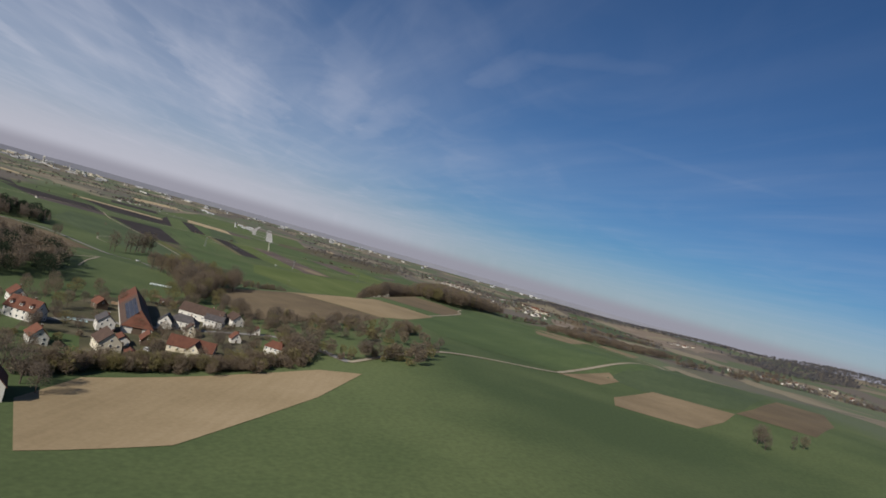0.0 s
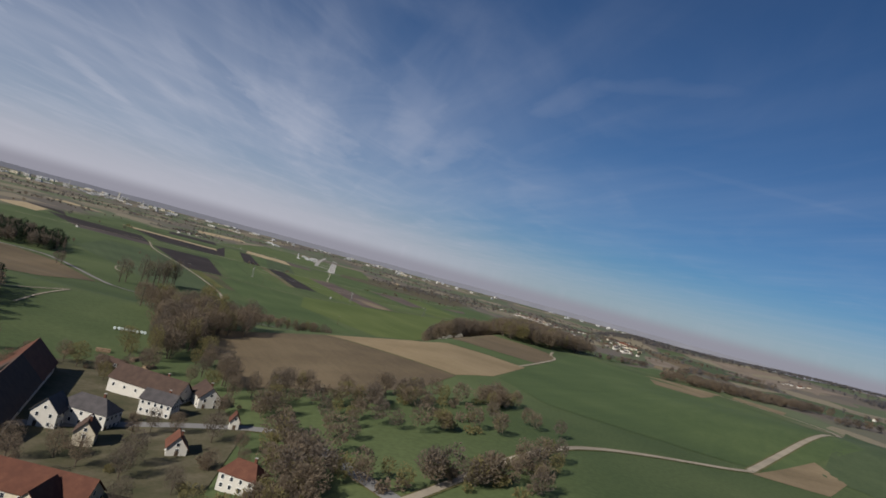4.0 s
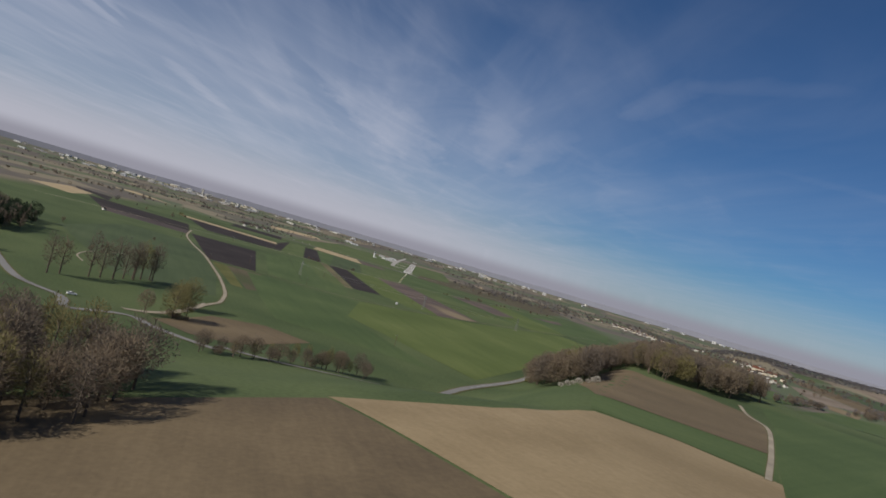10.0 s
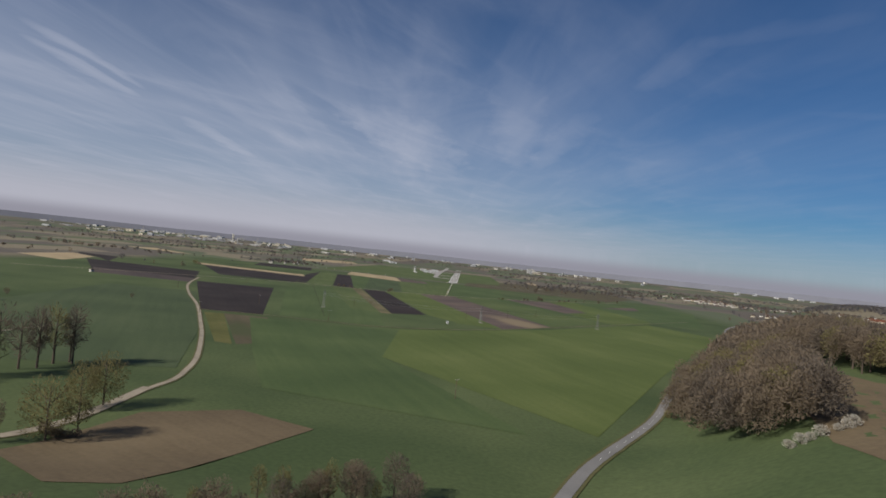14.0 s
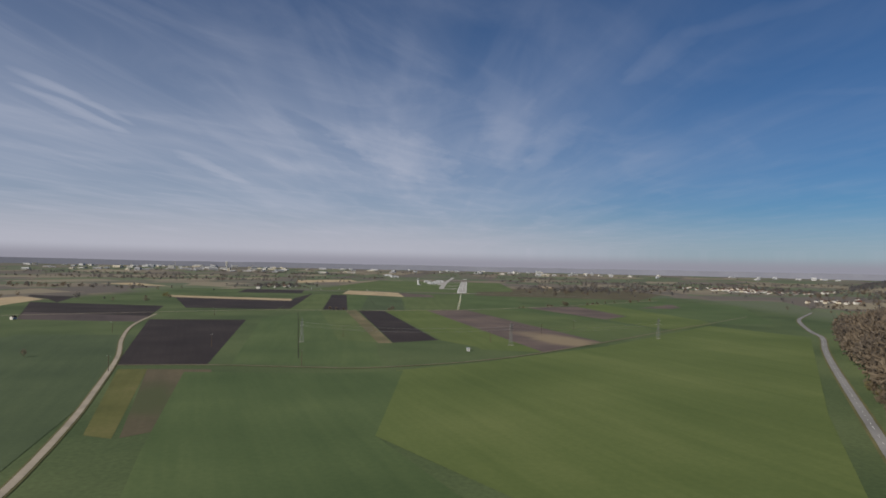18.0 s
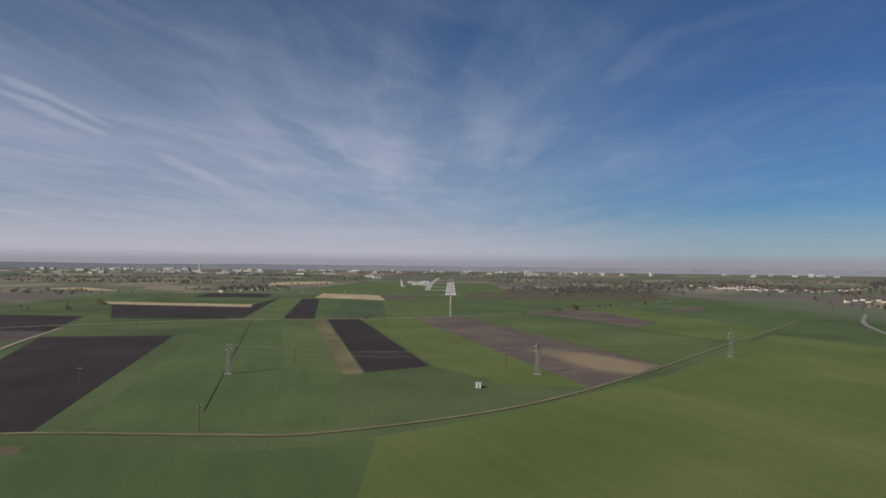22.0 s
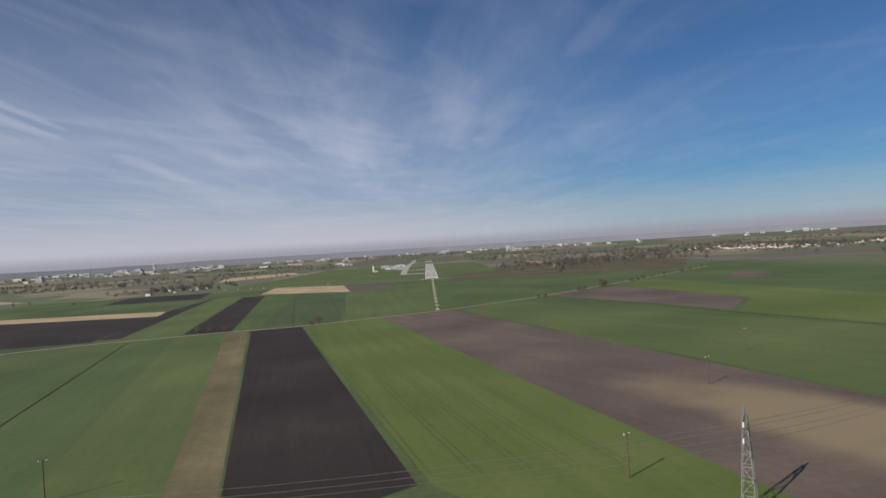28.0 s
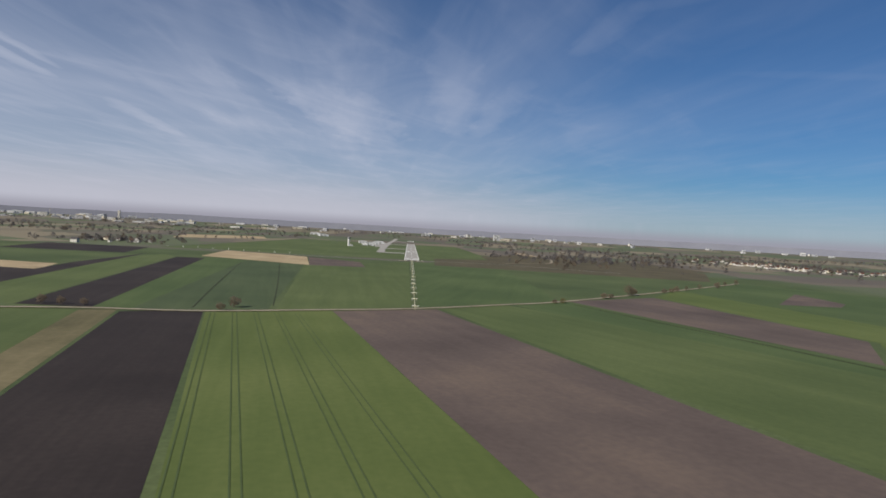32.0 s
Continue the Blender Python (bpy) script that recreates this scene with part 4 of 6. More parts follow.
def house(x, y, yaw, w, l, h, rh, wall, roof, label, floors=2, cols=3, chimney=1, dormers=0, name="house", category="house", group="", door=True, hip=0.0):
    root = empty(name, x, y, None, yaw, 0.77)
    if hip:
        bm = bmesh.new()
        box(bm, 0, 0, h / 2 - 0.3, w, l, h + 0.6)
        part("wall", bm, wall, root)
        for side in (-1, 1):
            bm = bmesh.new()
            hw, hl, o = w / 2 + 0.5, l / 2 + 0.5, 0.0
            ridge = hl - hip
            vs = [bm.verts.new(p) for p in ((side * hw, -hl, h), (side * hw, hl, h), (0, ridge, h + rh), (0, -ridge, h + rh), (side * (hw - 0.3), -hl, h - 0.15), (side * (hw - 0.3), hl, h - 0.15))]
            bm.faces.new((vs[0], vs[1], vs[2], vs[3]))
            bm.faces.new((vs[0], vs[4], vs[5], vs[1]))
            part("roof", bm, roof, root)
            bm = bmesh.new()
            vs = [bm.verts.new(p) for p in ((-hw, side * hl, h), (hw, side * hl, h), (0, side * ridge, h + rh))]
            bm.faces.new(vs)
            part("roof", bm, roof, root)
    else:
        part("wall", gable_body(w, l, h, rh), wall, root)
        for side in (-1, 1):
            part("roof", slope(w, l, h, rh, side), roof, root)
    fh = h / max(1, floors)
    for s in (-1, 1):
        for f in range(floors):
            for c in range(cols):
                window(root, s * w / 2, -l / 2 + l * (c + 0.5) / cols, fh * (f + 0.55), 0.9, min(1.2, fh * 0.5), ("-x" if s < 0 else "+x"))
            for c in range(max(1, cols - 1)):
                if door and s < 0 and f == 0 and c == 0:
                    continue
                window(root, -w / 2 + w * (c + 0.5) / max(1, cols - 1), s * l / 2, fh * (f + 0.55), 0.9, min(1.2, fh * 0.5), ("-y" if s < 0 else "+y"))
        if rh > 2.5 and not hip:
            window(root, 0, s * l / 2, h + rh * 0.3, 0.9, 1.0, ("-y" if s < 0 else "+y"))
    if door:
        bm = bmesh.new()
        box(bm, -w / 2 + w * 0.5 / max(1, cols - 1), -l / 2 - 0.04, 0.95, 1.05, 0.12, 2.1)
        part("door", bm, wood_dark, root)
    for k in range(chimney):
        bm = bmesh.new()
        cy = (-0.2 + 0.5 * k) * l
        box(bm, 0.5, cy, h + rh + 0.25, 0.7, 0.7, 2.0)
        ch = part("chimney", bm, red_tile, root)
        bm = bmesh.new()
        box(bm, 0.5, cy, h + rh + 1.3, 0.9, 0.9, 0.14)
        part("cap", bm, concrete, ch)
    for k in range(dormers):
        dy = -l / 2 + l * (k + 0.5) / dormers
        bm = bmesh.new()
        box(bm, -w * 0.30, dy, h + rh * 0.42, w * 0.24, 1.7, 1.5)
        dm = part("dormer", bm, wall, root)
        bm = bmesh.new()
        vs = [bm.verts.new(p) for p in ((-w * 0.46, dy - 1.1, h + rh * 0.42 + 0.72), (-w * 0.46, dy + 1.1, h + rh * 0.42 + 0.72), (-w * 0.46, dy, h + rh * 0.42 + 1.55), (-w * 0.05, dy - 1.1, h + rh * 0.42 + 0.72), (-w * 0.05, dy + 1.1, h + rh * 0.42 + 0.72), (-w * 0.05, dy, h + rh * 0.42 + 1.55))]
        for q in ((0, 1, 2), (0, 2, 5, 3), (1, 4, 5, 2), (3, 5, 4)):
            bm.faces.new([vs[i] for i in q])
        part("roof", bm, roof, dm)
        bm = bmesh.new()
        box(bm, -w * 0.425, dy, h + rh * 0.42 + 0.05, 0.1, 0.9, 0.9)
        part("pane", bm, dark_glass, dm)
    return tagged(root, label, category, group)


# the village beside the first fields
house(-71.3, -1743.3, 20, 9, 11, 5.4, 3.8, render_wall, slate, "white rendered house with a dark grey tiled gable roof", 2, 3, 1)
house(-62.5, -1778.0, 25, 11, 14, 5.2, 5.2, cream_wall, brown_tile, "cream house with a steep brown roof and a balcony side", 2, 4, 1)
house(-60.0, -1763, 20, 6.5, 9, 3.0, 2.2, render_wall, red_tile, "low white annex with a red tiled roof", 1, 2, 0)
house(-83.6, -1699.7, 35, 7, 9, 3.6, 3.4, wood_dark, red_tile, "small dark wooden barn with an orange tiled roof", 1, 1, 0, name="barn", category="barn")
house(-42.9, -1711.1, 78, 10, 17, 5.6, 4.0, render_wall, slate, "long white farmhouse with a dark hipped roof", 2, 5, 1, hip=4.5)
house(-50.4, -1716.1, 0, 8, 10, 5.4, 4.2, render_wall, slate, "white house wing with a grey gable roof", 2, 3, 0)
house(-37, -1678, 72, 12, 30, 5.0, 5.0, render_wall, brown_tile, "long white barn with a wide brown tiled roof", 1, 6, 1, name="barn", category="barn")
house(-29.7, -1695.1, 80, 8.5, 12, 5.6, 2.8, render_wall, slate, "white house with shuttered windows and a dark roof", 2, 5, 1)
house(-20.2, -1678.9, 25, 8.5, 13, 4.6, 4.0, render_wall, brown_tile, "white gabled house with a brown tiled roof", 2, 3, 1)
house(-17.4, -1726, 15, 6, 7, 2.8, 3.6, render_wall, red_tile, "white cottage with a steep red-brown roof", 2, 2, 1)
house(-38.1, -1726.1, 10, 6, 8, 4.4, 3.4, cream_wall, brown_tile, "small cream house with a brown gable roof", 2, 2, 1)
house(-33.4, -1759, 84, 12, 24, 3.0, 4.6, cream_wall, red_tile, "broad farm building with a wide orange tiled roof", 1, 6, 0, name="barn", category="barn")
house(-31.6, -1765.5, -6, 8, 11, 3.0, 4.2, cream_wall, red_tile, "projecting gabled wing with an orange tiled roof", 1, 2, 0)
house(-51.5, -1756.0, 15, 7, 10, 3.2, 4.0, wood_dark, red_tile, "wooden outbuilding with an orange tiled roof", 1, 2, 0, name="barn", category="barn")
house(-53.0, -1781.0, 20, 5.5, 6.5, 2.4, 1.2, wood_dark, red_tile, "small garage with a red tiled roof", 1, 1, 0, name="garage", category="garage")
house(-7.8, -1701.3, 10, 3.2, 4.5, 3.4, 2.6, render_wall, red_tile, "tiny white chapel with a steep roof", 1, 1, 0, name="chapel", category="chapel")
house(0.8, -1745.5, 70, 8.5, 11, 4.6, 3.6, render_wall, red_tile, "white house with a red hipped roof and dormer", 2, 4, 1, hip=3.0)
house(-98.8, -1753.7, 70, 11, 17, 5.4, 5.2, render_wall, red_tile, "large white house with red roof and dormers", 2, 5, 2, dormers=3)
house(-83.6, -1787.9, 30, 8, 10, 4.2, 4.0, render_wall, red_tile, "white house with an orange tiled gable roof", 2, 3, 1)
house(-75.5, -1850, 18, 10, 14, 5.4, 5.4, render_wall, red_tile, "white house with a steep orange roof and dark timber gable", 2, 3, 1)
house(-106.4, -1801.1, 40, 9, 12, 5.0, 4.2, render_wall, brown_tile, "white house with a brown roof among gardens", 2, 3, 1)
house(-112, -1725.3, 30, 8, 11, 4.6, 4.2, render_wall, red_tile, "white house with a red tiled roof", 2, 3, 1)
house(-121.5, -1775.5, 60, 9, 12, 4.8, 4.4, cream_wall, red_tile, "cream house with a red tiled roof", 2, 3, 1)
house(-74.1, -1668.4, 20, 6, 8, 2.6, 1.6, wood_dark, brown_tile, "weathered wooden shed at a meadow edge", 1, 1, 0, name="shed", category="shed")
house(-58.9, -1646.1, 80, 5, 12, 2.6, 1.2, wood_dark, brown_tile, "open wooden shed beside a timber yard", 1, 2, 0, name="shed", category="shed")


def long_barn(x, y, yaw, w, l, h, rh):
    root = empty("barn", x, y, None, yaw)
    bm = bmesh.new()
    box(bm, 0, 0, h / 2 - 0.3, w, l, h + 0.6)
    part("wall", bm, render_wall, root)
    bm = bmesh.new()
    bm.faces.new([bm.verts.new(p) for p in ((w / 2, l / 2, h), (0, l / 2, h + rh), (-w / 2, l / 2, h))])
    part("gable", bm, wood_dark, root)
    hip, o = 7.0, 0.6
    for side in (-1, 1):
        for name_, y0, y1, mat, cut_ in (("roof", -l / 2 - o, l * 0.18, brown_tile, hip), ("roof", l * 0.18, l / 2 + o, red_tile, 0.0)):
            bm = bmesh.new()
            ex, ez = side * (w / 2 + o), h - o * rh / (w / 2) + 0.1
            lo = [bm.verts.new(p) for p in ((ex, y0, ez), (ex, y1, ez), (0, y1, h + rh + 0.1), (0, y0 + cut_, h + rh + 0.1))]
            hi = [bm.verts.new((v.co.x, v.co.y, v.co.z + 0.25)) for v in lo]
            bm.faces.new(lo)
            bm.faces.new(hi[::-1])
            for a in range(4):
                b = (a + 1) % 4
                bm.faces.new((lo[b], lo[a], hi[a], hi[b]))
            bmesh.ops.recalc_face_normals(bm, faces=bm.faces[:])
            part(name_, bm, mat, root)
    bm = bmesh.new()
    ez = h - o * rh / (w / 2) + 0.35
    bm.faces.new([bm.verts.new(p) for p in ((-w / 2 - o, -l / 2 - o, ez), (w / 2 + o, -l / 2 - o, ez), (0, -l / 2 - o + hip, h + rh + 0.35))])
    part("hip", bm, red_tile, root, "orange tiled hip end")
    k = rh / (w / 2)
    for c in range(14):
        for r in range(3):
            bm = bmesh.new()
            u = 0.22 + 0.22 * r
            x0, x1 = -w / 2 * (1 - u), -w / 2 * (1 - u - 0.20)
            yy = -l * 0.44 + c * l * 0.036
            vs = [bm.verts.new((px, py, h + rh - abs(px) * k + 0.46)) for px, py in ((x0, yy), (x1, yy), (x1, yy + l * 0.034), (x0, yy + l * 0.034))]
            bm.faces.new(vs)
            bmesh.ops.solidify(bm, geom=bm.faces[:], thickness=0.06)
            part("solar_panel", bm, solar, root)
    for c in range(7):
        window(root, -w / 2, -l / 2 + l * (c + 0.5) / 7, h * 0.5, 1.0, 1.0, "-x")
        window(root, w / 2, -l / 2 + l * (c + 0.5) / 7, h * 0.5, 1.0, 1.0, "+x")
    bm = bmesh.new()
    box(bm, 0, -l / 2 - 0.06, 2.0, 4.0, 0.16, 4.2)
    part("door", bm, wood_dark, root)
    return tagged(root, "very long barn, half brown half orange roof, with solar panels", "barn")


long_barn(-66.5, -1706, 13, 12.5, 72, 3.6, 6.2)

# a parked car, garden frames and bales
car_white = plain("white car paint", (0.75, 0.75, 0.75), 0.25, 0.04, 1.0, bump=0.0)
tyre = plain("black tyre rubber", (0.02, 0.02, 0.02), 0.8, 0.1, 5.0)


def car(x, y, yaw, paint, label):
    root = empty("car", x, y, float(ter(x, y)) + 0.05, yaw)
    bm = bmesh.new()
    prof = [(-2.1, 0.35), (-2.1, 0.85), (-1.95, 0.98), (-0.95, 1.05), (1.0, 0.98), (2.0, 0.82), (2.15, 0.6), (2.12, 0.35)]
    sides = [[bm.verts.new((px, sy * (0.85 if pz < 0.9 else 0.8), pz)) for px, pz in prof] for sy in (-1, 1)]
    bm.faces.new(sides[0])
    bm.faces.new(sides[1][::-1])
    for i in range(len(prof)):
        j = (i + 1) % len(prof)
        bm.faces.new((sides[0][j], sides[0][i], sides[1][i], sides[1][j]))
    bmesh.ops.recalc_face_normals(bm, faces=bm.faces[:])
    part("body", bm, paint, root)
    bm = bmesh.new()
    prof = [(-1.8, 0.98), (-1.35, 1.42), (0.15, 1.45), (0.95, 1.0)]
    sides = [[bm.verts.new((px, sy * (0.80 if pz < 1.1 else 0.62), pz)) for px, pz in prof] for sy in (-1, 1)]
    bm.faces.new(sides[0])
    bm.faces.new(sides[1][::-1])
    for i in range(4):
        j = (i + 1) % 4
        bm.faces.new((sides[0][j], sides[0][i], sides[1][i], sides[1][j]))
    bmesh.ops.recalc_face_normals(bm, faces=bm.faces[:])
    part("windows", bm, dark_glass, root)
    bm = bmesh.new()
    box(bm, -0.6, 0, 1.46, 1.35, 1.2, 0.06)
    part("roof", bm, paint, root)
    for sx in (-1.35, 1.35):
        for sy in (-0.82, 0.82):
            bm = bmesh.new()
            beam(bm, (sx, sy - 0.1, 0.31), (sx, sy + 0.1, 0.31), 0.31, None, 12)
            wheel = part("wheel", bm, tyre, root)
            bm = bmesh.new()
            beam(bm, (sx, sy - 0.11, 0.31), (sx, sy + 0.11, 0.31), 0.18, None, 8)
            part("rim", bm, steel, wheel)
    return tagged(root, label, "car")


car(-49.5, -1768.1, 100, car_white, "white car parked on a gravel yard")
car(-128, -1350, 40, car_white, "white car on a country road")
glass_green = plain("pale green glazing", (0.42, 0.55, 0.50), 0.25, 0.1, 2.0)


def cold_frame(x, y, yaw):
    root = empty("cold_frame", x, y, None, yaw)
    bm = bmesh.new()
    box(bm, 0, 0, 0.2, 1.4, 5.0, 0.5)
    part("base", bm, wood_dark, root)
    for k in range(4):
        bm = bmesh.new()
        box(bm, 0, -1.9 + 1.27 * k, 0.52, 1.36, 1.2, 0.08)
        part("pane", bm, glass_green, root)
    return tagged(root, "low garden frame with pale green glazing", "cold frame", "garden frames")


cf = cold_frame(-88.4, -1739.5, 20)
for k in range(1, 5):
    copy_thing(cf, place(-88.4 + 2.1 * k, -1739.5 + 0.7 * k, 20))
foil = plain("pale blue-white wrapping foil", (0.62, 0.68, 0.68), 0.35, 0.08, 2.0)


def bale(x, y):
    bm = bmesh.new()
    beam(bm, (0, -0.6, 0.62), (0, 0.6, 0.62), 0.64, None, 12)
    bmesh.ops.bevel(bm, geom=[e for e in bm.edges], offset=0.06, segments=1, affect="EDGES")
    ob = part("wrapped_bale", bm, foil, None)
    ob.matrix_basis = place(x, y, 20)
    return tagged(ob, "round bale wrapped in pale foil on a meadow", "bale", "bales on a meadow")


b0 = bale(-79.8, -1580.3)
for k in range(1, 9):
    copy_thing(b0, place(-79.8 + 1.5 * k, -1580.3 + 0.55 * k + (0.6 if k % 2 else 0), 20))
log_mat = ramp_mat("cut timber", [(0.16, 0.11, 0.07), (0.24, 0.17, 0.11), (0.33, 0.25, 0.17)], 1.0, 6.0, 0.9, 0.3)


def timber_stack(x, y, yaw, n=5, length=5.0):
    root = empty("timber_stack", x, y, None, yaw)
    for r in range(3):
        for c in range(n - r):
            bm = bmesh.new()
            beam(bm, (-length / 2, (c - (n - r) / 2) * 0.5, 0.22 + r * 0.42), (length / 2, (c - (n - r) / 2) * 0.5, 0.22 + r * 0.42), 0.24, 0.22, 7)
            part("log", bm, log_mat, root)
    return tagged(root, "stack of cut logs in a timber yard", "timber stack", "timber stacks")


ts = timber_stack(-62.7, -1638.4, 80)
for x, y, yaw in ((-55.1, -1630.9, 70), (-68.4, -1626.8, 20), (-76, -1640, 85), (-47.6, -1640.3, 60), (-79.8, -1679.8, 10), (-90.3, -1671.3, 50)):
    copy_thing(ts, place(x, y, yaw))

# ---------------------------------------------------------------- far villages
def simple_house(name, w, l, h, rh, wall, roof, label, group):
    root = empty(name, 0, 0, 0, 0)
    part("wall", gable_body(w, l, h, rh), wall, root)
    for side in (-1, 1):
        part("roof", slope(w, l, h, rh, side, 0.6, 0.3), roof, root)
    for c in range(3):
        for f in range(2):
            bm = bmesh.new()
            box(bm, -w / 2 - 0.02, -l / 2 + l * (c + 0.5) / 3, h * (0.28 + 0.48 * f), 0.1, 1.0, 1.2)
            part("window", bm, dark_glass, root)
    for c in range(2):
        bm = bmesh.new()
        box(bm, -w / 4 + w / 2 * c, -l / 2 - 0.02, h * 0.6, 1.0, 0.1, 1.2)
        part("window", bm, dark_glass, root)
    return tagged(root, label, "house", group)


def settlement(seed, spots, labels, group, size=1.0):
    """Houses like the first four, set out on given spots."""
    rnd = random.Random(seed)
    kinds = []
    specs = ((9, 11, 6.2, 3.2, render_wall, red_tile), (8.5, 13, 6.0, 3.0, render_wall, brown_tile), (10, 14, 6.6, 3.6, cream_wall, brown_tile), (9, 12, 6.2, 3.0, render_wall, slate))
    for i, (x, y) in enumerate(spots):
        yaw, k = rnd.choice((0, 15, 75, 90, 105)) + rnd.uniform(-8, 8), rnd.uniform(0.85, 1.15) * size
        if i < len(specs):
            ob = simple_house("house", *specs[i], labels[i], group)
            kinds.append(ob)
            ob.matrix_basis = place(x, y, yaw, k)
        else:
            copy_thing(kinds[rnd.choice((0, 0, 1, 1, 2, 3))], place(x, y, yaw, k))


rnd = random.Random(5)
spots = []
for i in range(120):
    u, v = rnd.random(), rnd.gauss(0, 1)
    spots.append((870 - 105 * math.sin(3.14 * u) + 40 * u + 50 * v, 770 - 420 * u + 60 * rnd.gauss(0, 1)))
settlement(11, spots, ("white house with a red roof in a far village", "long white house with a red roof in a far village", "cream house with a brown roof in a far village", "white house with a dark roof in a far village"), "houses of a far village", 0.72)
spots = []
for i in range(44):
    u = rnd.random()
    spots.append((670 + 190 * u + rnd.gauss(0, 24), -560 + 470 * u + rnd.gauss(0, 34)))
spots = [q for q in spots if math.hypot(q[0] - 770, q[1] + 330) > 30]
settlement(12, spots, ("white house with a red roof on a hillside", "long white house with a red roof on a hillside", "cream house with a brown roof on a hillside", "white house with a dark roof on a hillside"), "houses of a hillside village", 0.78)
house(770, -330, 70, 12, 30, 8, 5, cream_wall, red_tile, "large cream manor with a red roof above a village", 2, 7, 1, name="manor", category="manor")
spots = [(1260 + 12 * (i % 3) + rnd.gauss(0, 14), -370 + 9 * i + rnd.gauss(0, 8)) for i in range(7)] + [(605 + rnd.gauss(0, 22), -290 + rnd.gauss(0, 45)) for i in range(13)]
settlement(13, spots, ("white farmhouse with a red roof on a far rise", "long white farmhouse with a red roof on a far rise", "cream farmhouse with a brown roof on a far rise", "white farmhouse with a dark roof on a far rise"), "farms on far rises", 0.7)
spots = [(-430 + rnd.gauss(0, 26), 100 + rnd.gauss(0, 40)) for i in range(9)] + [(-402, -786)]
settlement(14, spots, ("white farmhouse with a red roof in a grove", "long white farmhouse with a red roof in a grove", "cream farmhouse with a brown roof in a grove", "white farmhouse with a dark roof in a grove"), "farm in a grove", 0.65)

# ---------------------------------------------------------------- far town
def block(x, y, yaw, w, l, h, mat, label, name="office_block", category="building"):
    root = empty(name, x, y, None, yaw)
    bm = bmesh.new()
    box(bm, 0, 0, h / 2 - 1, w, l, h + 2)
    part("wall", bm, mat, root)
    bm = bmesh.new()
    box(bm, 0, 0, h + 0.3, w + 0.8, l + 0.8, 0.6)
    part("roof", bm, grey_roof, root)
    for f in range(max(1, int(h / 4))):
        bm = bmesh.new()
        box(bm, 0, -l / 2 - 0.05, 2.2 + 4 * f, w * 0.92, 0.2, 1.6)
        part("window_band", bm, dark_glass, root)
    return tagged(root, label, category, "buildings of a far town")


town_walls = (white_wall, render_wall, cream_wall, plain("pale grey cladding", (0.36, 0.37, 0.39), 0.6, 0.1, 0.2))
rnd = random.Random(21)
for i in range(150):
    b = radians(rnd.triangular(-42, -6, -24) if i < 100 else rnd.uniform(-8, 34))
    d = rnd.uniform(2650, 3450) if i < 100 else rnd.uniform(2900, 3450)
    x, y = d * math.sin(b), -900 + d * math.cos(b)
    if math.hypot(x - MID[0], y - MID[1]) > 4150:
        continue
    low = rnd.random() < 0.75
    block(x, y, rnd.uniform(-25, 25), rnd.uniform(10, 46) if i < 100 else rnd.uniform(8, 24), rnd.uniform(8, 20), rnd.uniform(3.5, 6.5) if low else rnd.uniform(7, 13), rnd.choice(town_walls),
          "pale low industrial hall in a far town" if low else "pale multi-storey block in a far town", "industrial_hall" if low else "office_block", "hall" if low else "building")
tb = block(-1290, 2060, 5, 10, 10, 34, town_walls[1], "tall pale tower block standing over a far town", "tower_block", "tower")
block(370, 1900, 0, 26, 20, 24, white_wall, "white factory with a square tower beyond an airfield", "factory", "factory")
block(395, 1905, 0, 60, 24, 10, cream_wall, "long pale factory hall beyond an airfield", "industrial_hall", "hall")
for k, (x, y, h) in enumerate(((-1500, 1900, 30), (-1180, 2150, 26), (-1650, 1750, 28))):
    root = empty("chimney", x, y)
    bm = bmesh.new()
    beam(bm, (0, 0, -1), (0, 0, h), 1.4, 0.9, 10)
    part("shaft", bm, concrete, root)
    bm = bmesh.new()
    beam(bm, (0, 0, h), (0, 0, h + 0.8), 1.2, 1.2, 10)
    part("rim", bm, red_tile, root)
    tagged(root, "slender pale factory chimney in a far town", "chimney")
spots = [(1130 + rnd.gauss(0, 75), -925 + rnd.gauss(0, 45)) for i in range(22)]
settlement(15, spots, ("white house with a red roof among upland trees", "long white house with a brown roof among upland trees", "cream house with a brown roof among upland trees", "white house with a dark roof among upland trees"), "houses of an upland hamlet", 0.75)

